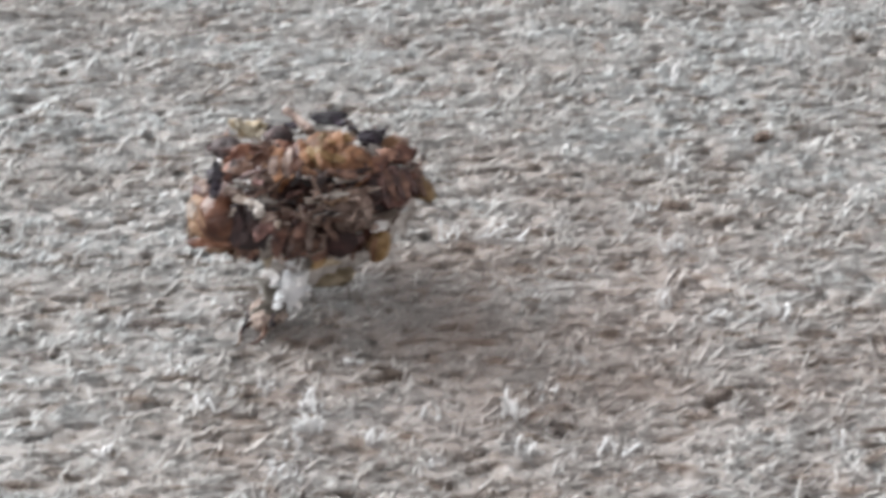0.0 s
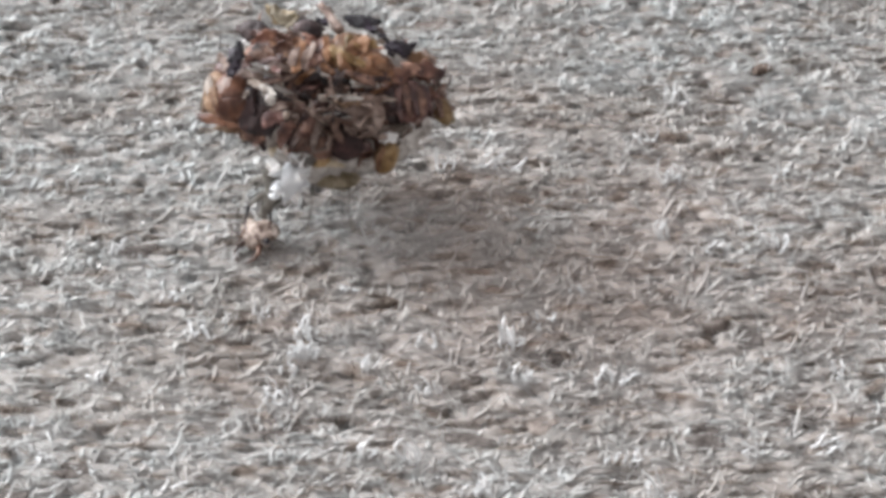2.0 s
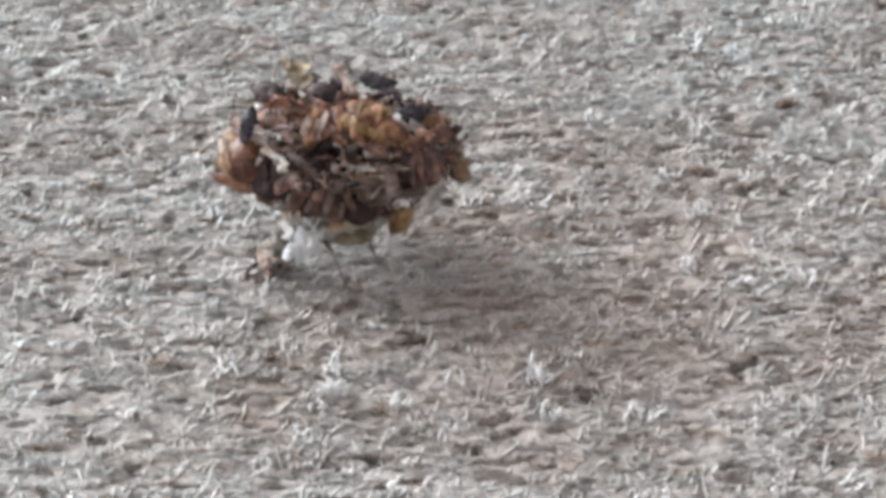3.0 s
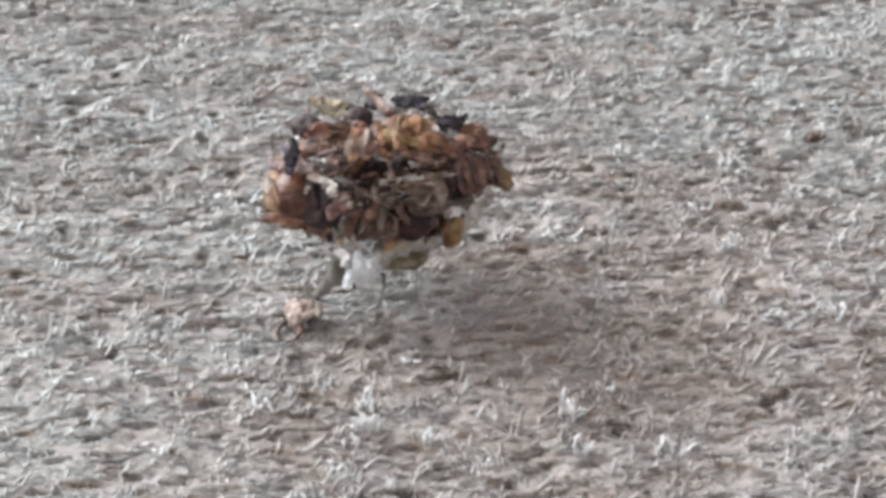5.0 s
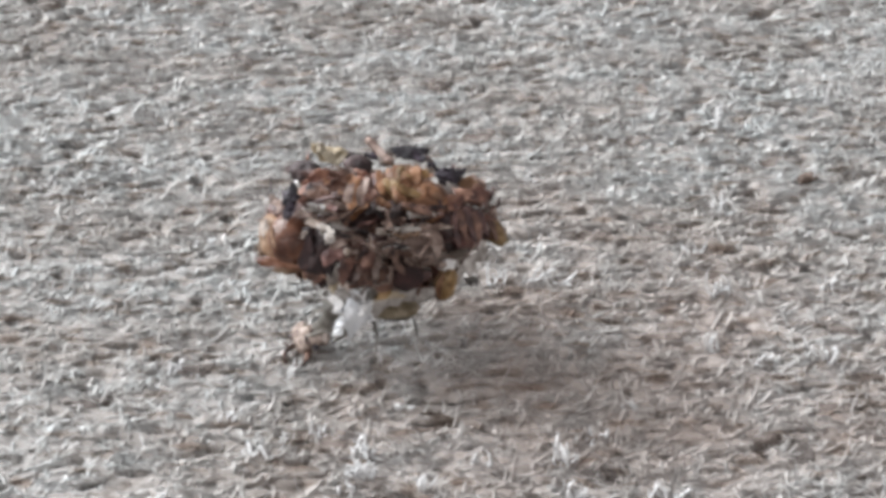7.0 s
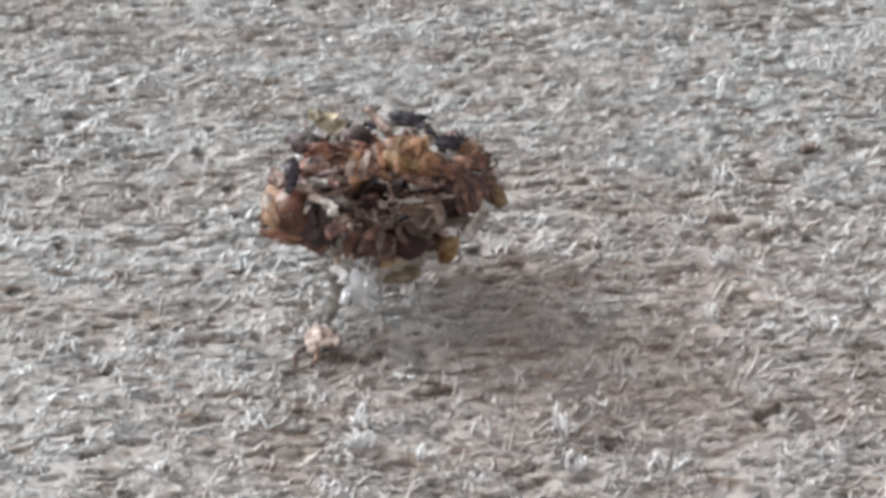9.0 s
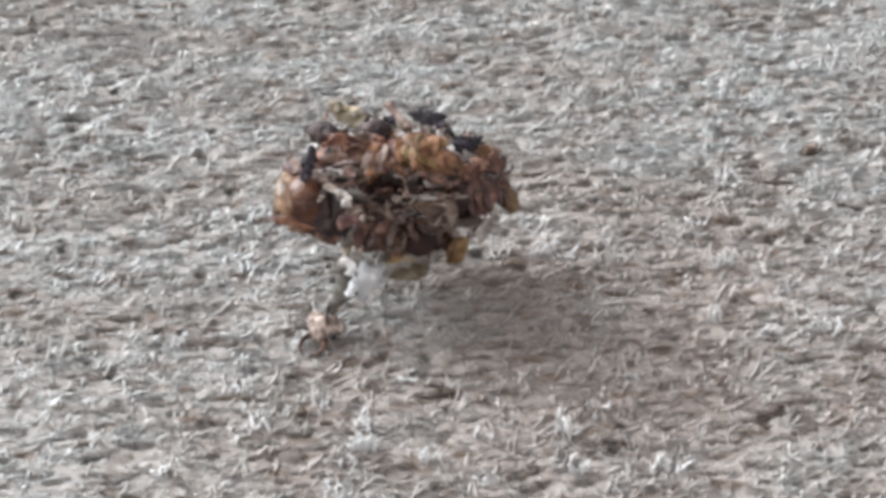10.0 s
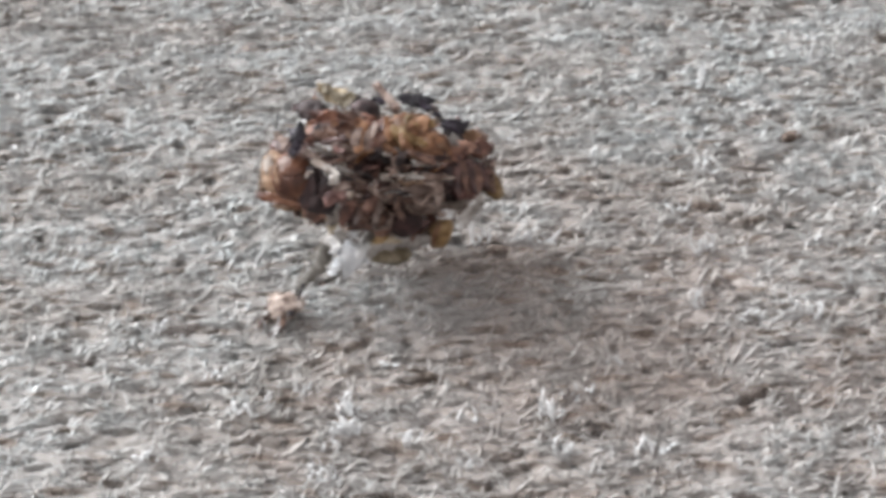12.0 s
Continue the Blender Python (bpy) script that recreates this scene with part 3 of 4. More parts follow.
pack = build_core()


def scrap(name, shape, mat, m, label=""):
    return part(name, mesh_from(name, *shape, mat), pack, m, label)


# scraps that can be told apart
scrap("husk", husk(1.11, 1.27, 0.55, 1001, 0.045, 0.012, 0.05, 0.03), ORANGE, at(-2.53, -0.35, 0.25, 8), "glossy orange-brown hollow husk")
scrap("husk", husk(0.81, 1.19, 0.3, 1002, 0.045, 0.012, 0.15, 0.06), PEACH, at(-2.99, -0.29, 0, 12, -25, 0), "pale peach skin with an orange rim")
# two pale slivers stand for the highlight and bright stripe on the husk
scrap("flake", flake(0.26, 0.51, 1003, 0.6, 0.03, 0), PALE, at(-3.10, -0.05, 0.25, 20))
scrap("flake", flake(0.12, 0.63, 1004, 0.5, 0.025, 0), PEACH, at(-2.90, -0.26, 0.6, 12))
scrap("flake", flake(0.40, 0.59, 1005, 0.6, 0.03, 0), PEACH, at(-3.16, -0.52, 0.2, -10))
scrap("flake", flake(1.24, 0.26, 1006, 0.4, 0.06, 0), ORANGE, at(-2.78, -0.96, 0.45, -9), "orange curled rim")
scrap("flake", flake(0.79, 0.20, 1007, 0.5, 0.03, 0), PEACH, at(-2.49, -1.14, 0.2, -4))
scrap("flake", flake(1.04, 1.34, 1008, 0.3, 0.05, 0.6), PLUM, at(-1.72, -0.78, 0.35, 14), "smooth dark maroon wing case")
scrap("flake", flake(0.45, 1.09, 1009, 0.3, 0.05, 0.3), PLUM, at(-2.03, -0.66, 0.3, 6))
scrap("flake", flake(0.61, 0.51, 1010, 0.4, 0.04, 0.4), BROWN, at(-1.83, -1.25, 0.2, -30))
scrap("flake", flake(0.22, 0.45, 1011, 0.4, 0.03, 0), PEACH, at(-2.05, -1.17, 0.15, 15))
scrap("flake", flake(0.59, 0.50, 1012, 0.4, 0.04, 0), MAROON, at(-1.34, -0.78, 0.45, 30))
scrap("flake", flake(0.34, 0.30, 1013, 0.8, 0.02, 0), TAUPE, at(-2.71, 0.55, 0, 30), "translucent pale skin")
scrap("flake", flake(0.20, 0.24, 1014, 0.6, 0.025, 0), TAUPE, at(-2.87, 0.72, -0.1, 0))
scrap("flake", flake(0.22, 0.40, 1015, 0.8, 0.025, 0), TAUPE, at(-2.14, 0.84, 0.3, 10))
scrap("insect_scrap", spiky(0.40, 0.99, 1016, 18, 0.2), BLACK, at(-2.40, 0.71, 0.65, -4), "black shrivelled insect scrap with a bent hair")
scrap("flake", flake(0.30, 0.69, 1017, 0.4, 0.06, 0), BLACK, at(-2.45, 0.53, 0.6, 5))
scrap("hair", stick(0.40, 0.03, 0.012, 1018, 0.3), BLACK, at(-2.91, 1.09, 0.3, 8))
scrap("husk", husk(0.85, 0.55, 0.22, 1019, 0.045, 0.012, 0.1, 0.05), PLUM, at(-2.06, 1.46, 0.6, -12), "dark brown pointed seed-like husk")
scrap("flake", flake(0.30, 0.40, 1020, 0.3, 0.06, 0.6), PLUM, at(-2.33, 1.52, 0.6, 80))
scrap("thorn", stick(0.32, 0.05, 0.012, 1021, 0.1), BROWN, at(-1.95, 1.91, 0.6, 2))
scrap("flake", flake(0.65, 0.50, 1022, 0.8, 0.03, 0), OLIVE, at(-1.45, 2.01, 0, -30), "translucent pale olive skin")
scrap("flake", flake(0.26, 0.50, 1023, 0.6, 0.03, 0), OLIVE, at(-1.63, 2.16, 0.1, 25))
scrap("flake", flake(0.50, 0.42, 1024, 0.7, 0.03, 0), OLIVE, at(-1.22, 1.78, 0.3, 10))
scrap("flake", flake(0.40, 0.22, 1025, 0.6, 0.04, 0), PLUM, at(-0.94, 1.92, 0.3, -25))
scrap("husk", husk(0.69, 0.50, 0.2, 1026, 0.045, 0.012, 0.15, 0.06), PLUM, at(-0.68, 1.60, 0.35, -15), "dark brown curved husk")
scrap("stick", stick(0.42, 0.12, 0.07, 1027, 0.1), BLACK, at(-0.28, 1.84, 0.25, 78))
scrap("flake", flake(0.50, 0.26, 1028, 0.5, 0.04, 0), BROWN, at(-0.90, 1.34, 0.5, -30))
scrap("stick", stick(0.99, 0.12, 0.1, 1029, 0.05), TAUPE, at(-0.12, 1.94, 0.6, 38), "tan stub of a stalk")
scrap("flake", flake(0.22, 0.69, 1030, 0.3, 0.03, 0), PALE, at(0.02, 1.76, 0.35, 38))
scrap("flake", flake(0.28, 0.20, 1031, 0.4, 0.04, 0), TAUPE, at(-0.21, 2.25, 0.2, 20))
scrap("insect_scrap", spiky(0.99, 0.40, 1032, 20, 0.15), BLACK, at(0.65, 1.95, 0.2, -14), "black bristling insect scrap")
scrap("insect_scrap", spiky(0.59, 0.30, 1033, 14, 0.15), BLACK, at(1.02, 1.82, 0.2, -30), "black bristling insect scrap")
scrap("flake", flake(0.36, 0.26, 1034, 0.7, 0.05, 0), BLACK, at(0.46, 2.04, 0.2, 30))
scrap("flake", flake(0.44, 0.22, 1035, 0.7, 0.05, 0), BLACK, at(0.89, 1.83, 0.35, -40))
scrap("flake", flake(0.40, 0.18, 1036, 0.7, 0.04, 0), DUSK, at(1.15, 1.75, 0.25, -25))
scrap("hair", stick(0.34, 0.02, 0.01, 1037, 0.3), BLACK, at(0.46, 2.24, 0.2, -30))
scrap("hair", stick(0.30, 0.02, 0.01, 1038, 0.3), BLACK, at(0.92, 2.17, 0.2, -60))
scrap("flake", flake(0.89, 0.34, 1039, 0.4, 0.06, 0), BLACK, at(0.70, 1.92, 0.25, -12))
scrap("insect_leg", curl(0.69, 0.14, 2.4, 1040), BLACK, at(1.33, 1.54, 0.2, -30), "thin black bent insect leg")
scrap("insect_leg", curl(0.50, 0.10, 2.0, 1041), BLACK, at(1.44, 1.16, 0.2, -50))
scrap("flake", flake(0.34, 0.26, 1042, 0.4, 0.03, 0), PALE, at(1.38, 1.42, 0, -20))
scrap("insect_scrap", spiky(0.79, 0.36, 1043, 16, 0.15), BLACK, at(1.73, 1.27, 0.2, -6), "black bristling insect scrap")
scrap("flake", flake(0.46, 0.16, 1044, 0.7, 0.05, 0), BLACK, at(1.94, 1.34, 0.25, 15))
scrap("hair", stick(0.30, 0.02, 0.01, 1045, 0.3), BLACK, at(1.47, 1.39, 0.2, 50))
scrap("flake", flake(0.50, 0.34, 1046, 0.5, 0.06, 0), BLACK, at(1.62, 1.33, 0.25, -20))
scrap("hair", stick(0.36, 0.03, 0.012, 1047, 0.1), BLACK, at(2.04, 1.41, 0.2, -70))
scrap("husk", husk(0.79, 0.59, 0.2, 1048, 0.045, 0.012, 0.2, 0.08), GREY, at(1.64, 1.04, -0.1, 0), "grey translucent skin")
scrap("flake", flake(0.69, 0.36, 1049, 0.7, 0.03, 0), PEACH, at(2.22, 1.06, 0, -20), "pale pinkish tattered skin")
scrap("flake", flake(0.45, 0.20, 1050, 0.7, 0.03, 0), TAUPE, at(2.53, 1.18, 0, -35))
scrap("husk", husk(1.04, 0.89, 0.4, 1051, 0.045, 0.012, 0.2, 0.2), AMBER, at(0.51, 1.05, 0.3, 10), "golden amber crumpled husk")
scrap("flake", flake(0.69, 0.40, 1052, 0.9, 0.03, 0), GOLD, at(0.35, 1.11, 0.62, 70))
scrap("flake", flake(0.40, 0.59, 1053, 0.9, 0.03, 0), AMBER, at(0.67, 1.16, 0.66, -30))
scrap("flake", flake(0.59, 0.22, 1054, 0.9, 0.03, 0), GOLD, at(0.52, 0.81, 0.72, -30))
scrap("husk", husk(1.17, 0.99, 0.5, 1055, 0.045, 0.012, 0.12, 0.14), AMBER, at(1.03, 0.64, 0.3, -15), "rounded orange-brown husk")
scrap("flake", flake(0.59, 0.34, 1056, 0.9, 0.03, 0), AMBER, at(1.14, 0.75, 0.66, -40))
scrap("flake", flake(0.69, 0.24, 1057, 0.8, 0.03, 0), BROWN, at(0.81, 0.39, 0.7, -12))
scrap("flake", flake(0.30, 0.50, 1058, 0.8, 0.03, 0), RUST, at(1.35, 0.46, 0.55, 20))
scrap("flake", flake(0.30, 0.74, 1059, 0.8, 0.04, 0), GOLD, at(0.18, 0.88, 0.7, 12))
scrap("flake", flake(0.59, 0.28, 1060, 0.6, 0.04, 0), GOLD, at(0.77, 1.30, 0.6, -20))
scrap("flake", flake(0.30, 0.46, 1061, 0.8, 0.04, 0), AMBER, at(0.31, 0.73, 0.8, 20))
scrap("flake", flake(0.18, 0.40, 1062, 0.4, 0.04, 0), PLUM, at(0.19, 0.28, 0.75, -35))
scrap("flake", flake(0.14, 0.30, 1063, 0.4, 0.04, 0), DUSK, at(0.28, 0.38, 0.8, -20))
scrap("husk", husk(1.39, 0.84, 0.35, 1064, 0.045, 0.012, 0.15, 0.1), RUST, at(-1.53, 0.90, 0.3, 8), "crumpled rust-brown husk")
scrap("plate", flake(0.79, 0.38, 1065, 1.0, 0.035, 0), RUST, at(-1.80, 1.13, 0.58, 24, -10, 20), "rust-brown layered plate")
scrap("plate", flake(0.89, 0.30, 1066, 1.0, 0.035, 0), BROWN, at(-1.36, 1.21, 0.58, -8, -10, 20), "rust-brown layered plate")
scrap("plate", flake(0.69, 0.34, 1067, 1.0, 0.035, 0), BROWN, at(-1.68, 0.83, 0.58, -18, -10, 20), "rust-brown layered plate")
scrap("plate", flake(0.59, 0.40, 1068, 1.0, 0.035, 0), RUST, at(-1.24, 0.91, 0.58, 32, -10, 20), "rust-brown layered plate")
scrap("plate", flake(0.83, 0.22, 1069, 1.0, 0.035, 0), MAROON, at(-1.57, 0.63, 0.58, 12, -10, 20), "rust-brown layered plate")
scrap("plate", flake(0.55, 0.26, 1070, 1.0, 0.035, 0), AMBER, at(-1.13, 0.67, 0.58, -38, -10, 20), "rust-brown layered plate")
scrap("plate", flake(0.40, 0.40, 1071, 1.0, 0.035, 0), PLUM, at(-1.97, 0.79, 0.58, 48, -10, 20), "rust-brown layered plate")
scrap("plate", flake(0.89, 0.18, 1072, 1.0, 0.035, 0), TAUPE, at(-1.31, 0.49, 0.58, -8, -10, 20), "rust-brown layered plate")
scrap("plate", flake(0.46, 0.26, 1073, 1.0, 0.035, 0), RUST, at(-1.87, 1.32, 0.58, -20, -10, 20), "rust-brown layered plate")
scrap("plate", flake(0.26, 0.40, 1074, 1.0, 0.035, 0), AMBER, at(-1.49, 1.01, 0.58, 60, -10, 20), "rust-brown layered plate")
scrap("flake", flake(0.44, 0.77, 1075, 0.5, 0.04, 0), AMBER, at(-0.81, 0.83, 0.65, 8), "upright orange flake")
scrap("flake", flake(0.22, 0.65, 1076, 0.5, 0.03, 0), TAUPE, at(-0.95, 0.76, 0.75, -14))
scrap("flake", flake(0.24, 0.71, 1077, 0.5, 0.03, 0), TAUPE, at(-0.60, 0.81, 0.7, -8))
scrap("flake", flake(0.34, 0.69, 1078, 0.6, 0.04, 0), RUST, at(-0.32, 1.00, 0.6, -6))
scrap("flake", flake(0.24, 0.63, 1079, 0.6, 0.04, 0), AMBER, at(-0.13, 1.04, 0.65, 16))
scrap("flake", flake(0.40, 0.26, 1080, 0.7, 0.04, 0), RUST, at(-0.39, 0.72, 0.7, 20))
scrap("flake", flake(0.40, 0.22, 1081, 0.6, 0.04, 0), AMBER, at(-0.08, 0.53, 0.7, -20))
scrap("flake", flake(0.59, 0.24, 1082, 0.6, 0.04, 0), RUST, at(-0.61, 1.27, 0.5, -10))
scrap("flake", flake(0.42, 0.94, 1083, 0.3, 0.05, 0.8), RUST, at(2.44, 0.78, 0.35, 84), "pointed rust-brown scale")
scrap("flake", flake(0.59, 0.36, 1084, 0.4, 0.04, 0), BROWN, at(2.02, 0.78, 0.4, -14))
scrap("flake", flake(0.59, 0.34, 1085, 0.5, 0.04, 0), RUST, at(1.79, 0.57, 0.4, 10))
scrap("segment", flake(0.20, 0.91, 1086, 0.8, 0.06, 0), MAROON, at(1.82, -0.07, 0.35, 8), "ridged brown segment of an insect abdomen")
scrap("segment", flake(0.20, 0.85, 1087, 0.8, 0.06, 0), BROWN, at(2.01, -0.02, 0.35, 12), "ridged brown segment of an insect abdomen")
scrap("segment", flake(0.20, 0.79, 1088, 0.8, 0.06, 0), MAROON, at(2.20, 0.01, 0.35, 16), "ridged brown segment of an insect abdomen")
scrap("segment", flake(0.20, 0.73, 1089, 0.8, 0.06, 0), BROWN, at(2.37, -0.01, 0.35, 20), "ridged brown segment of an insect abdomen")
scrap("segment", flake(0.20, 0.67, 1090, 0.8, 0.06, 0), MAROON, at(2.53, 0.07, 0.35, 24), "ridged brown segment of an insect abdomen")
scrap("husk", husk(0.94, 1.09, 0.35, 1091, 0.045, 0.012, 0.1, 0.05), MAROON, at(2.19, -0.05, -0.2, 8), "dark brown ridged husk")
scrap("husk", husk(0.69, 0.89, 0.3, 1092, 0.045, 0.012, 0.1, 0.05), MAROON, at(1.67, 0.03, 0.1, 0))
scrap("husk", husk(0.44, 0.73, 0.2, 1093, 0.045, 0.012, 0.12, 0.06), GOLD, at(3.04, -0.18, -0.5, 36), "translucent golden oval egg case")
scrap("flake", flake(0.20, 0.59, 1094, 0.4, 0.04, 0), BROWN, at(2.88, -0.06, -0.3, 30))
scrap("flake", flake(0.30, 0.22, 1095, 0.4, 0.03, 0), OLIVE, at(3.19, -0.38, -0.4, 20))
scrap("husk", husk(0.53, 0.87, 0.22, 1096, 0.045, 0.012, 0.08, 0.05), GOLD, at(1.65, -1.54, 0, -6), "translucent golden oblong egg case")
scrap("flake", flake(0.18, 0.71, 1097, 0.4, 0.03, 0), AMBER, at(1.44, -1.57, 0.15, -8))
scrap("flake", flake(0.84, 0.34, 1098, 0.6, 0.025, 0), PALE, at(1.85, -0.81, -0.1, 12), "white tattered skin")
scrap("flake", flake(0.69, 0.46, 1099, 0.6, 0.02, 0), GREY, at(2.35, -0.90, -0.4, 30), "clear thin skin")
scrap("insect_leg", stick(0.69, 0.04, 0.02, 1100, 0.2), TAUPE, at(2.17, -0.73, 0.1, -38), "thin tan insect leg")
scrap("flake", flake(0.46, 0.26, 1101, 0.5, 0.03, 0), WHITE, at(1.64, -1.01, 0, -5))
scrap("flake", flake(0.26, 0.59, 1102, 0.4, 0.02, 0), GREY, at(2.60, -0.59, -0.4, 14))
scrap("husk", husk(1.07, 1.11, 0.28, 1103, 0.045, 0.012, 0.06, 0.06), TAUPE, at(0.93, -0.55, 0.35, 0), "round taupe disc of shed skin")
scrap("curl", curl(1.49, 0.28, 4.4, 1104), TAUPE, at(0.92, -0.54, 0.75, 70), "taupe curled ribbon of shed skin")
scrap("curl", curl(0.99, 0.22, 3.6, 1105), TAUPE, at(1.06, -0.75, 0.75, 200))
scrap("curl", curl(1.19, 0.26, 1.2, 1106), TAUPE, at(-0.08, -0.50, 0.8, 12), "taupe curled ribbon of shed skin")
scrap("curl", curl(0.79, 0.24, 1.4, 1107), TAUPE, at(-0.28, -0.65, 0.85, -22))
scrap("curl", curl(0.89, 0.22, 1.6, 1108), PALE, at(0.21, -0.24, 0.8, 40))
scrap("curl", curl(0.69, 0.22, 1.8, 1109), TAUPE, at(0.06, 0.02, 0.75, 70))
scrap("curl", curl(0.79, 0.22, 1.4, 1110), PEACH, at(0.51, -0.35, 0.8, 30))
# this dome's near-black colour stands for the shade inside a cavity
scrap("husk", husk(0.87, 0.75, 0.16, 1111, 0.045, 0.012, 0.08, 0.05), HOLLOW, at(0.56, -1.34, 0.35, 0), "near-black maroon dome painted as a dark cavity")
scrap("flake", flake(0.18, 0.69, 1112, 0.5, 0.03, 0), BROWN, at(0.27, -0.94, 0.6, 18))
scrap("curl", curl(0.79, 0.26, 2.2, 1113), TAUPE, at(0.77, -1.01, 0.6, -20))
scrap("curl", curl(0.89, 0.26, 2.6, 1114), TAUPE, at(0.12, -1.33, 0.6, 80))
scrap("husk", husk(0.59, 0.71, 0.25, 1115, 0.045, 0.012, 0.12, 0.08), BROWN, at(-0.04, -1.38, 0.3, 0), "small tan hollow skin")
scrap("curl", curl(1.09, 0.20, 4.6, 1116), TAUPE, at(-0.14, -1.43, 0.6, 20))
scrap("flake", flake(0.34, 0.24, 1117, 0.5, 0.04, 0), MAROON, at(1.05, -1.32, 0.3, 20))
scrap("flake", flake(0.69, 0.26, 1118, 0.4, 0.03, 0), OLIVE, at(0.13, -1.83, 0.2, 8), "yellowish translucent skin")
scrap("flake", flake(0.36, 0.40, 1119, 0.4, 0.03, 0), GOLD, at(-0.03, -1.68, 0.25, 0))
scrap("flake", flake(0.59, 1.09, 1120, 0.5, 0.04, 0), BROWN, at(-0.66, -0.95, 0.5, 6), "upright rust-brown flake")
scrap("flake", flake(0.34, 0.99, 1121, 0.5, 0.04, 0), RUST, at(-0.43, -0.80, 0.6, -6))
scrap("flake", flake(0.34, 0.69, 1122, 0.5, 0.04, 0), RUST, at(-1.04, -1.15, 0.55, -8))
scrap("flake", flake(0.36, 0.50, 1123, 0.4, 0.04, 0), HOLLOW, at(-0.88, -1.29, 0.55, 14))
scrap("flake", flake(0.59, 0.44, 1124, 0.5, 0.04, 0), BROWN, at(-0.56, -1.44, 0.4, 0))
scrap("flake", flake(0.30, 0.69, 1125, 0.5, 0.03, 0), TAUPE, at(-0.27, -1.04, 0.6, 10))
scrap("flake", flake(0.46, 0.69, 1126, 0.4, 0.03, 0.5), PALE, at(-1.29, -1.30, 0.35, -24), "pale translucent pointed skin")
scrap("flake", flake(0.36, 0.50, 1127, 0.4, 0.03, 0), OLIVE, at(-1.37, -1.45, 0.25, 20))
scrap("grain", lump(0.09, 0.12, 0.08, 68, 0.4), PALE, at(-1.02, -0.71, 0.85, 0), "white grain")
scrap("grain", lump(0.06, 0.07, 0.06, 69, 0.3), WHITE, at(-2.27, 1.09, 0.7, 0))
scrap("flake", flake(0.40, 0.16, 1130, 0.6, 0.03, 0), GREY, at(-1.74, 0.45, 0.65, -16), "pale lilac-grey shard")
scrap("flake", flake(0.59, 0.15, 1131, 0.6, 0.03, 0), PALE, at(-1.81, -0.00, 0.65, -22), "pale lilac-grey shard")
scrap("flake", flake(0.44, 0.16, 1132, 0.6, 0.03, 0), GREY, at(-1.54, -0.10, 0.75, -30))
scrap("flake", flake(0.22, 0.24, 1133, 0.6, 0.03, 0), GREY, at(-1.46, -0.33, 0.8, 20))
scrap("flake", flake(0.50, 0.20, 1134, 0.5, 0.03, 0), TAUPE, at(-2.10, 0.26, 0.6, -18))
scrap("flake", flake(0.50, 0.16, 1135, 0.5, 0.03, 0), TAUPE, at(-1.24, -0.52, 0.8, 20))

# thin strips of shed skin, packed in layers across the middle of the load
rng0 = random.Random(4)
for k in range(130):
    a, b = rng0.uniform(-2.1, 1.5), rng0.uniform(-1.1, 0.45)
    if a < -0.9 and b < -0.45 or 0.1 < a < 1.1 and b < -0.95 or 0.55 < a < 1.45 and -1.0 < b < -0.2:
        continue
    tone = rng0.choice((TAUPE, TAUPE, TAUPE, PALE, GREY, BROWN, MAROON, PLUM))
    scrap("strip", flake(rng0.uniform(0.25, 0.65), rng0.uniform(0.06, 0.17), 1300 + k, 0.8, 0.025), tone,
          at(a, b, rng0.uniform(0.2, 0.62), rng0.gauss(-4, 22), rng0.uniform(-20, 20), rng0.uniform(-15, 40)), "brown strip of dry skin")

# the rest of the load, all round it
rng = random.Random(11)
for k in range(340):
    z = rng.uniform(-1, 1)
    an = rng.uniform(0, 2 * math.pi)
    r = math.sqrt(1 - z * z)
    d = Vector((r * math.cos(an), r * math.sin(an), z))
    if d.x < -0.6 and d.y > 0.0 or d.y > 0.9 or d.x > 0.62 and d.y < -0.25:
        continue
    if d.z > 0 and (d.x < -0.35 and d.y < 0.1 or 0 < d.x < 0.45 and d.y > 0.2):
        continue
    p = MID + RIGHT * d.x * 2.95 + RISE * d.y * 1.6 + NEAR * d.z * 1.75
    n = (RIGHT * d.x / 3.1 + RISE * d.y / 1.72 + NEAR * d.z / 1.9).normalized()
    if d.y > 0.25:
        mat = rng.choice((RUST, RUST, AMBER, BROWN, MAROON))
    elif d.x > 0.5:
        mat = rng.choice((MAROON, BROWN, BROWN, RUST, RUST, TAUPE))
    else:
        mat = rng.choice((TAUPE, BROWN, BROWN, RUST, MAROON))
    m = Matrix.Translation(p * MM) @ n.to_track_quat("Z", "Y").to_matrix().to_4x4() @ pose(0, 0, 0, rng.uniform(-65, 65), rng.uniform(-65, 65), rng.uniform(0, 360))
    if rng.random() < 0.5:
        scrap("flake", flake(rng.uniform(0.25, 0.75), rng.uniform(0.25, 0.6), 200 + k, 0.9), mat, m)
    else:
        scrap("curl", curl(rng.uniform(0.6, 1.4), rng.uniform(0.15, 0.4), rng.uniform(1.5, 4), 200 + k), mat, m)

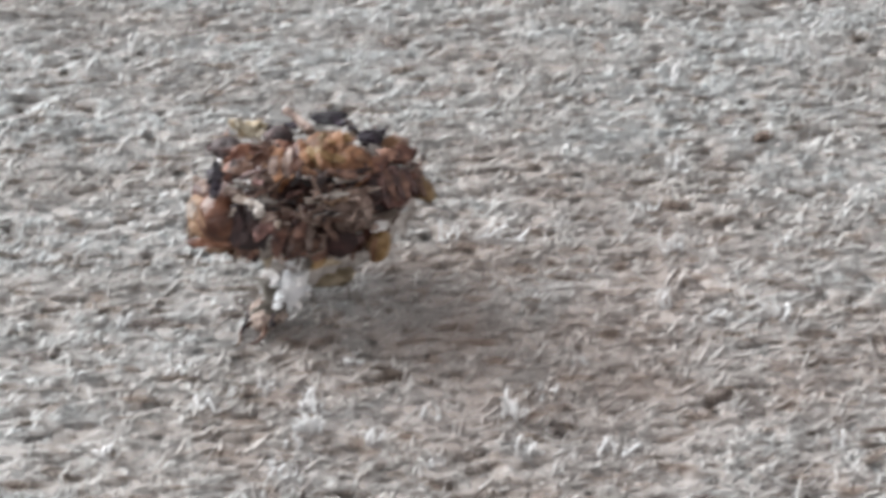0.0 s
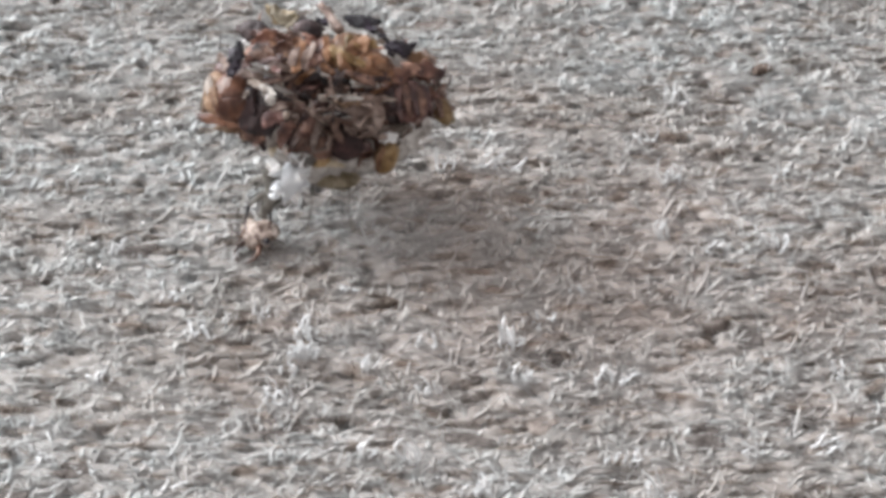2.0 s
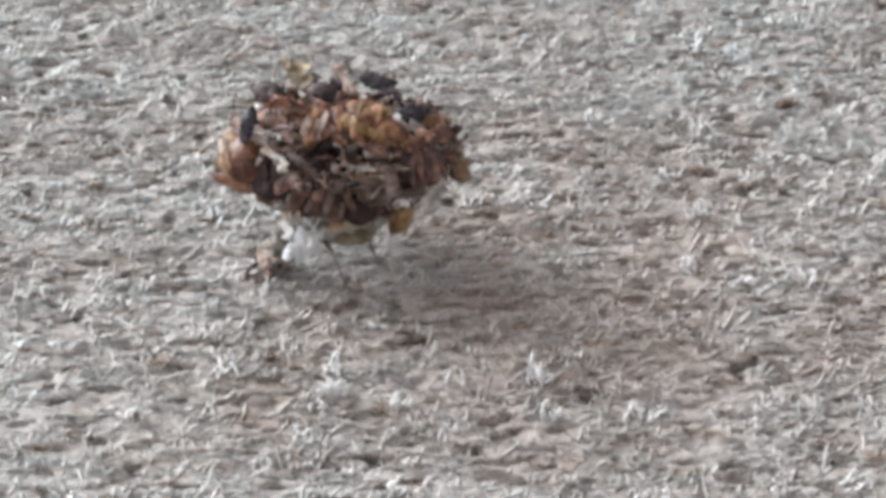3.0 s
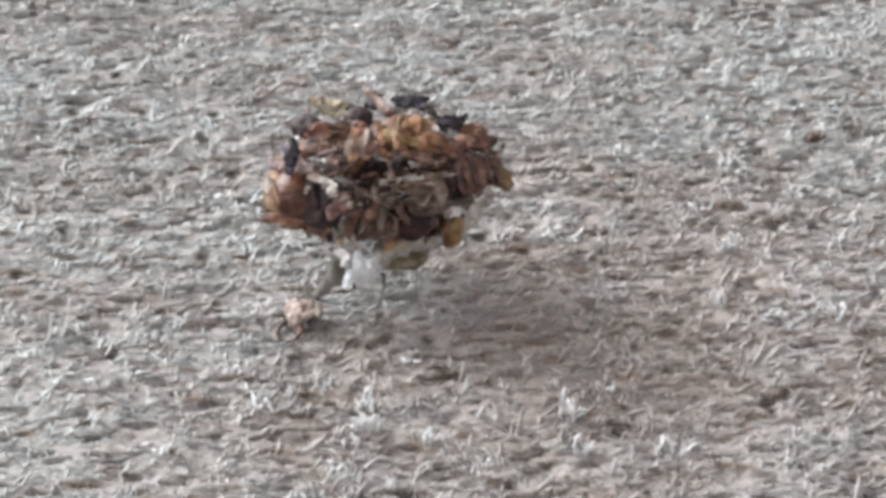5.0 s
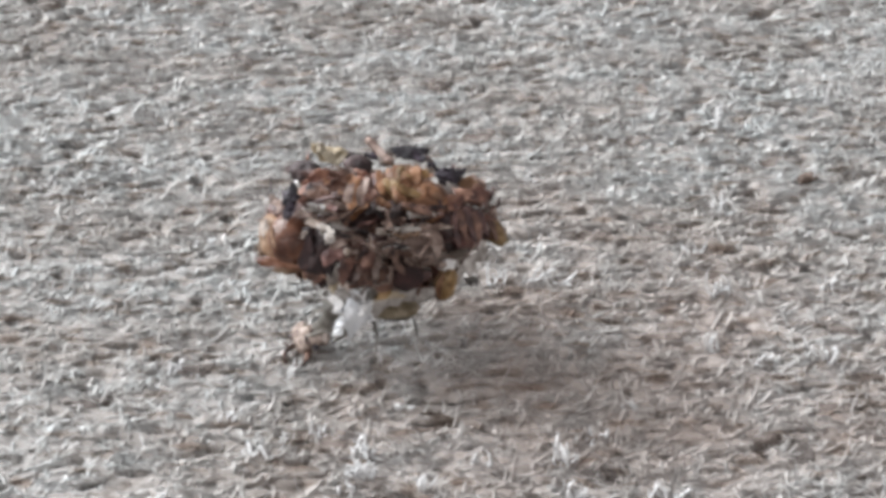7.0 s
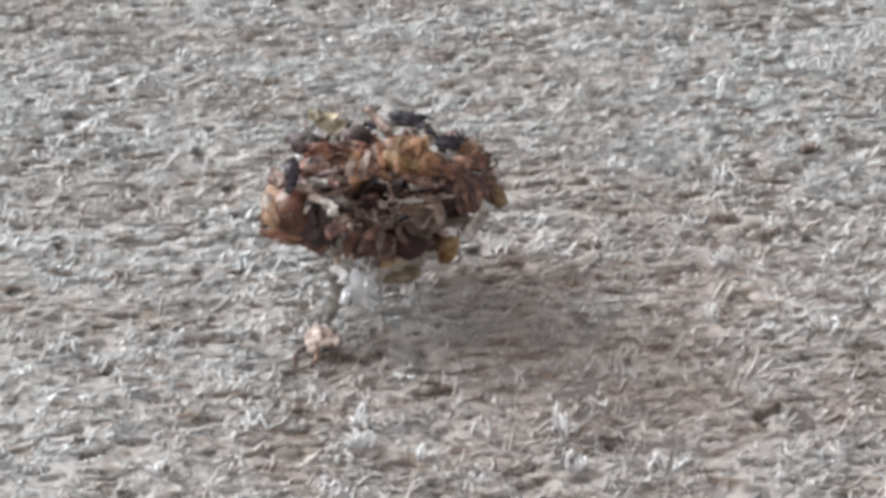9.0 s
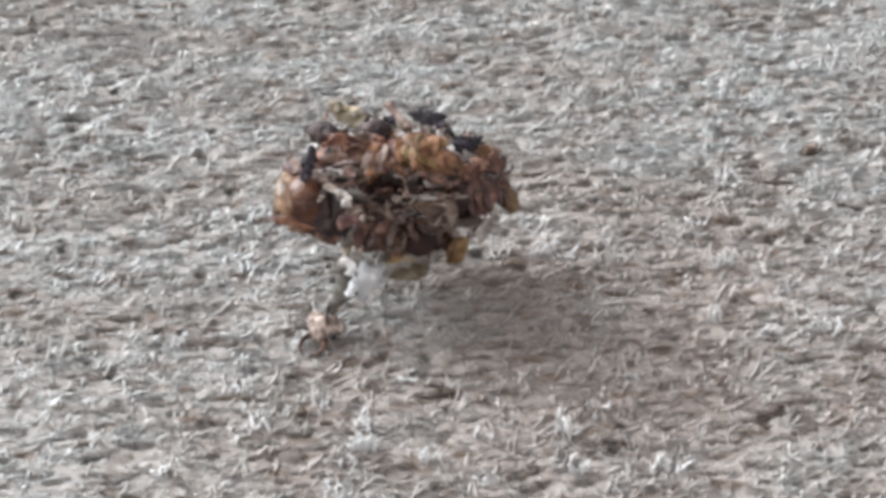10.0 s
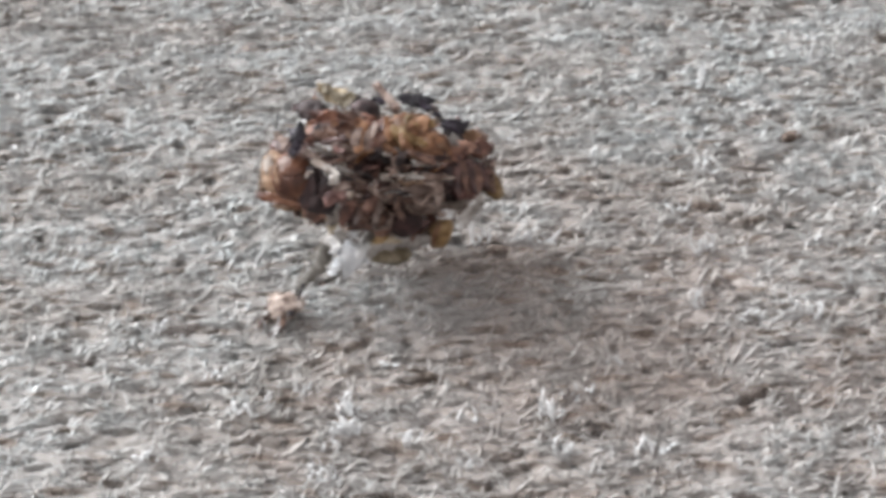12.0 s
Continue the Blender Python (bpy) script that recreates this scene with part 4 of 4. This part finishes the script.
# frayed shreds that stand out of the load
for k in range(190):
    z, an = rng.uniform(-0.35, 1), rng.uniform(0, 2 * math.pi)
    r = math.sqrt(1 - z * z)
    d = Vector((r * math.cos(an), r * math.sin(an), z))
    if d.x < -0.6 and d.y > 0.0 or d.x > 0.62 and d.y < -0.2:
        continue
    if d.z > 0 and (d.x < -0.35 and d.y < 0.1 or 0 < d.x < 0.45 and d.y > 0.2):
        continue
    p = MID + RIGHT * d.x * 3.1 + RISE * d.y * 1.75 + NEAR * d.z * 2.1
    n = (RIGHT * d.x / 3.2 + RISE * d.y / 1.8 + NEAR * d.z / 2.0).normalized()
    m = Matrix.Translation(p * MM) @ n.to_track_quat("Z", "Y").to_matrix().to_4x4() @ pose(0, 0, 0, rng.uniform(-70, 70), rng.uniform(-40, 40), rng.uniform(0, 360))
    if d.y > 0.3:
        mat = rng.choice((RUST, AMBER, TAUPE, PALE, GREY))
    else:
        mat = rng.choice((TAUPE, TAUPE, PALE, GREY, GREY, RUST))
    scrap("shred", curl(rng.uniform(0.2, 0.6), rng.uniform(0.04, 0.13), rng.uniform(0.8, 3.0), 700 + k, 0.4, 0.02), mat, m)


# ---- the animal under the load ----
def build_body():
    s = np.linspace(0, 1, 22)
    a, b = np.array((1.9, 0.7, 1.2)), np.array((-1.35, -1.95, 1.7))
    pts = a + (b - a) * s[:, None] + np.array((0, 0, 0.35)) * np.sin(math.pi * s)[:, None]
    rad = (0.25 + 0.66 * np.sin(math.pi * (0.12 + 0.8 * s)) ** 0.8) * (1 + 0.09 * np.cos(s * 2 * math.pi * 8))
    rad[-4:] *= (0.9, 0.78, 0.62, 0.45)
    return part("body", mesh_from("body", *tube(pts, rad, 18), GREY), larva, None, "pale grey segmented body")


body = build_body()


def build_wool():
    """A ragged tuft: many thin waxy leaves set at all angles round a small core."""
    rng = np.random.default_rng(6)
    w = part("wool", mesh_from("wool", *lump(0.34, 0.36, 0.26, 6, 1.1, 2.8), WHITE), larva, pose(-0.8 * MM, -2.53 * MM, 1.91 * MM, 60, 20, 15), "tuft of bright white wax wool")
    for k in range(26):
        p = rng.normal(0, 1, 3)
        p = p / np.linalg.norm(p) * (0.38, 0.46, 0.27) * MM
        part("wax_leaf", mesh_from("wax_leaf", *flake(rng.uniform(0.2, 0.38), rng.uniform(0.2, 0.4), 900 + k, 0.9, 0.03), WHITE), w, pose(*p, *rng.uniform(-180, 180, 3)))
    film = part("wool", mesh_from("wool", *lump(0.42, 0.3, 0.16, 16, 0.9, 2.4), GREY), larva, pose(-0.85 * MM, -2.2 * MM, 2.28 * MM, 50, 10, 8), "thin greyish wax film over the back")
    for k in range(14):
        p = rng.normal(0, 1, 3)
        p = p / np.linalg.norm(p) * (0.42, 0.3, 0.18) * MM
        part("wax_leaf", mesh_from("wax_leaf", *flake(rng.uniform(0.2, 0.34), rng.uniform(0.15, 0.3), 940 + k, 0.9, 0.025), PALE if k % 3 else WHITE), film, pose(*p, *rng.uniform(-180, 180, 3)))
    part("wax_grain", mesh_from("wax_grain", *lump(0.13, 0.1, 0.1, 27, 0.4), WHITE), larva, pose(-1.2 * MM, -2.57 * MM, 1.32 * MM), "white wax grain")


build_wool()
part("belly", mesh_from("belly", *lump(0.75, 0.6, 0.34, 8, 0.45), OLIVE), larva, pose(0.25 * MM, -1.25 * MM, 1.25 * MM, 0, 8, 20), "yellowish translucent belly")


def build_head():
    h = part("head", mesh_from("head", *lump(0.40, 0.46, 0.22, 4, 0.5, 2.2, 3), TAN), larva, None, "tan flattened head with brown stripes")
    for sx in (-1, 1):
        pts = [(sx * 0.20, -0.36, 0), (sx * 0.32, -0.56, 0), (sx * 0.29, -0.78, -0.04), (sx * 0.09, -0.96, -0.08)]
        part("mandible", mesh_from("mandible", *tube(pts, (0.08, 0.07, 0.055, 0.016)), BROWN), h, None, "curved orange-brown jaw")
        part("eye", mesh_from("eye", *lump(0.10, 0.10, 0.09, 9, 0.05), BLACK), h, pose(sx * 0.38 * MM, -0.2 * MM, 0.08 * MM), "dark eye cluster")
        pts = [(sx * 0.28, -0.26, 0.14), (sx * 0.55, -0.5, 0.3), (sx * 0.75, -0.85, 0.34)]
        part("antenna", mesh_from("antenna", *tube(pts, (0.035, 0.025, 0.01), 5), DARKLEG), h)
        part("palp", mesh_from("palp", *lump(0.2, 0.26, 0.13, 40 + sx, 0.6, 2.4), TAN), h, pose(sx * 0.34 * MM, 0.22 * MM, 0.02 * MM, 0, 0, sx * 25), "pinkish tan swelling behind the head")
    return h


head = build_head()
NECK = Vector((-1.35, -2.0, 1.75)) * MM


def build_thorax():
    """The jointed neck that reaches from the body down to the head; its origin is the body's front end."""
    s = np.linspace(0, 1, 14)
    rad = (0.24 - 0.11 * s) * (1 + 0.16 * np.cos(s * 2 * math.pi * 4))
    pts = np.stack([0.12 * np.sin(math.pi * s), 0 * s, -1.3 * s], 1)
    return part("thorax", mesh_from("thorax", *tube(pts, rad, 14), LEGSKIN), larva, pose(*NECK), "pale grey translucent neck")


thorax = build_thorax()


def build_leg(k, hip, foot):
    """A leg from hip to foot: pale thigh, dark shin and claw; its origin is the hip."""
    d = np.array(foot) - np.array(hip)
    out = d * (1, 1, 0)
    out = out / (np.linalg.norm(out) + 1e-9)
    knee = d * 0.42 + out * 0.15 + np.array((0, 0, 0.42))
    ankle = d * (0.72 if k < 2 else 0.9) + np.array((0, 0, 0.12))
    leg = part("leg", mesh_from("leg", *tube([(0, 0, 0), knee * 0.5 + (0, 0, 0.05), knee], (0.08, 0.07, 0.045), 8), LEGSKIN), larva, pose(*(np.array(hip) * MM)), "thin pale leg with a dark shin")
    part("shin", mesh_from("shin", *tube([knee, (knee + ankle) / 2 + out * 0.05, ankle], (0.042, 0.034, 0.022) if k < 2 else (0.028, 0.024, 0.016), 7), BLACK if k < 2 else LEGSKIN), leg)
    part("claw", mesh_from("claw", *tube([ankle, d, d + out * 0.1 + np.array((0, 0, -0.04))], (0.03, 0.025, 0.012), 6), AMBER if k < 2 else LEGSKIN), leg)
    return leg


STANCE = (
    ((-1.35, -1.95, 1.0), (-2.45, -2.85, 0.0)), ((-0.95, -2.05, 0.95), (-1.35, -2.6, 0.0)),
    ((-1.15, -1.2, 1.0), (-2.35, -1.1, 0.0)), ((-0.3, -1.55, 1.0), (-0.1, -2.2, 0.0)),
    ((-0.6, -0.5, 1.1), (-1.7, 0.5, 0.0)), ((0.4, -0.9, 1.1), (0.9, -1.4, 0.0)))
legs = [build_leg(k, h, f) for k, (h, f) in enumerate(STANCE)]

CRAWL = [
    (0.0, pose(-0.000812, -0.000508, -0.000275, -1.03, -2.00, 9.03)),
    (0.4, pose(-0.000768, -0.000798, -0.000274, 2.90, -0.38, 4.68)),
    (0.5, pose(-0.000912, -0.000789, -0.000262, 2.90, -0.38, 4.68)),
    (0.6, pose(-0.000754, -0.000773, -0.000238, 2.90, -0.38, 4.68)),
    (1.0, pose(-0.000729, -0.000207, -0.000198, 3.53, 1.64, 3.08)),
    (1.5, pose(-0.000682, -0.000157, 0.000049, -0.86, 3.05, -4.61)),
    (2.0, pose(-0.000521, 0.000350, 0.000056, -0.40, 4.44, -0.88)),
    (2.5, pose(-0.000761, -0.000212, 0.000002, 2.11, 1.68, -5.41)),
    (2.9, pose(-0.001053, -0.000002, 0.000214, 7.80, 4.71, -2.07)),
    (3.0, pose(-0.000809, -0.000093, 0.000085, 7.80, 4.71, -2.07)),
    (3.1, pose(-0.000953, -0.000113, 0.000055, 7.80, 4.71, -2.07)),
    (4.8, pose(-0.000371, -0.000364, 0.000181, 0.87, 0.59, 3.54)),
    (4.9, pose(-0.000286, -0.000291, 0.000190, -0.24, -1.07, 4.49)),
    (5.0, pose(-0.000272, -0.000295, 0.000184, -0.24, -1.07, 4.49)),
    (5.1, pose(-0.000171, -0.000287, 0.000196, -0.24, -1.07, 4.49)),
    (5.4, pose(-0.000298, -0.000140, 0.000224, -0.95, 4.05, 5.90)),
    (5.5, pose(-0.000241, -0.000132, 0.000236, -0.95, 4.05, 5.90)),
    (5.6, pose(-0.000226, -0.000128, 0.000242, -0.95, 4.05, 5.90)),
    (6.0, pose(-0.000306, -0.000311, 0.000123, 0.80, 5.14, 6.50)),
    (6.4, pose(-0.000553, -0.000681, -0.000056, 0.58, 1.03, 6.17)),
    (6.5, pose(-0.000539, -0.000639, 0.000003, 0.58, 1.03, 6.17)),
    (7.0, pose(-0.000403, -0.000351, 0.000082, -1.08, 2.35, 3.82)),
    (7.2, pose(-0.000338, -0.000199, 0.000068, -0.10, 2.20, 3.52)),
    (8.8, pose(-0.000413, 0.000149, -0.000068, 4.38, -0.49, 9.08)),
    (9.0, pose(-0.000393, 0.000348, -0.000027, 4.34, 1.49, 6.23)),
    (9.5, pose(-0.000204, 0.000538, 0.000033, 8.91, 4.19, 6.81)),
    (10.0, pose(-0.000292, 0.000586, -0.000001, 3.47, 5.42, 3.95)),
    (10.5, pose(-0.000301, 0.000440, -0.000077, 4.26, 3.44, 4.05)),
    (11.0, pose(-0.000233, 0.000691, -0.000079, 4.15, 8.55, 3.84)),
    (11.4, pose(-0.000550, 0.000596, 0.000081, 10.73, 7.34, 3.61)),
    (11.5, pose(-0.000392, 0.000538, -0.000002, 10.73, 7.34, 3.61)),
    (11.6, pose(-0.000334, 0.000563, 0.000034, 10.73, 7.34, 3.61)),
    (11.9, pose(-0.000361, 0.000652, -0.000011, 1.11, 7.95, 3.46)),
    (12.0, pose(-0.000289, 0.000636, -0.000034, 1.11, 7.95, 3.46)),
]

# on the board, in mm: where the head is, and where the claws of the two foremost legs are set down
HEAD = (
    (0, -2.03, -2.58), (0.5, -2.45, -2.75), (1, -2.45, -3.05), (1.5, -2.3, -2.7), (2, -2.1, -2.2), (2.5, -2.45, -2.0), (3, -2.5, -1.6), (4.8, -2.42, -2.79), (5.2, -2.71, -2.00), (5.5, -2.38, -1.78), (5.8, -2.45, -2.24), (6, -2.47, -2.04), (6.5, -2.24,
    -2.76), (7, -2.28, -1.55), (7.2, -2.14, -1.58), (8.8, -2.08, -3.17), (9, -1.87, -3.02), (9.3, -2.31, -2.34), (9.5, -2.33, -2.14),
    (9.8, -2.31, -2.43), (10, -1.91, -2.29), (10.3, -2.29, -2.04), (10.5, -2.35, -2.24), (10.8, -1.94, -2.85), (11, -2.13, -2.15),
    (11.2, -2.08, -2.07), (11.5, -2.72, -1.99), (11.7, -3.10, -2.16), (12, -2.49, -1.95))
CLAWS = ((
    (0, -2.61, -3.36), (0.5, -2.56, -3.61), (1, -3.34, -4.21), (1.5, -2.94, -3.64), (2, -2.76, -2.79), (2.5, -3.72, -1.94), (3, -3.35,
    -0.94), (4.8, -2.21, -1.72), (5.5, -2.58, -1.16), (6, -2.36, -1.36), (6.5, -2.49, -2.70), (7, -2.37, -1.62), (7.2, -2.27, -1.57),
    (8.8, -1.90, -2.42), (9.5, -1.57, -2.06), (10, -1.81, -2.43), (10.5, -1.76, -2.29), (11, -1.87, -2.35), (11.5, -2.51, -1.88), (12,
    -2.23, -2.02)), (
    (0, -1.88, -2.74), (1, -2.37, -3.42), (2, -1.93, -1.94), (3, -2.73, -1.07), (4.8, -2.08, -1.51), (5.5, -2.06, -0.89), (6, -2.15,
    -1.03), (6.5, -1.84, -2.05), (7.2, -1.63, -1.24), (8.8, -1.47, -2.04), (9, -1.68, -1.81), (9.8, -2.01, -1.35), (10, -1.60, -1.20),
    (10.5, -1.61, -1.61), (11, -1.39, -1.34), (11.5, -1.77, -1.64), (12, -1.55, -0.69)))


def crawl_at(t):
    """The larva's pose at t."""
    for (t0, a), (t1, b) in zip(CRAWL, CRAWL[1:]):
        if t <= t1:
            return a.lerp(b, min(1.0, max(0.0, (t - t0) / (t1 - t0))))
    return CRAWL[-1][1]


def stands(k, t):
    """Where foot k stands on the board at t: it steps with the body's slow advance."""
    if k < 2:
        ts = [r[0] for r in CLAWS[k]]
        return Vector((np.interp(t, ts, [r[1] for r in CLAWS[k]]) * MM, np.interp(t, ts, [r[2] for r in CLAWS[k]]) * MM, 0.02 * MM))
    go = 0.8 * np.clip(t / 12, 0, 1) - 0.75
    step = 0.12 * math.sin(2.4 * t + k * 2.1)
    f = STANCE[k][1]
    return Vector(((f[0] + go + step) * MM, (f[1] + 0.4 * (go + 0.3) - 0.6 * step) * MM, 0.02 * MM))


def motions():
    walk(larva, CRAWL)
    rows, neck = [], []
    for t, x, y in HEAD:
        m = crawl_at(t).inverted()
        rows.append((t, m @ pose(x * MM, y * MM, 0.25 * MM, 14, 6 * math.sin(t * 2), -32 + 10 * math.sin(t * 1.3))))
        q = Vector((0, 0, -1)).rotation_difference(m @ Vector((x * MM, y * MM, 0.25 * MM)) - NECK)
        neck.append((t, Matrix.Translation(NECK) @ q.to_matrix().to_4x4()))
    walk(head, rows)
    walk(thorax, neck)
    for k, leg in enumerate(legs):
        hip, foot = Vector(STANCE[k][0]) * MM, Vector(STANCE[k][1]) * MM
        rows = []
        for t, m in CRAWL:
            want = m.inverted() @ stands(k, t) - hip
            q = (foot - hip).rotation_difference(want)
            rows.append((t, Matrix.Translation(hip) @ q.to_matrix().to_4x4()))
        walk(leg, rows)


motions()
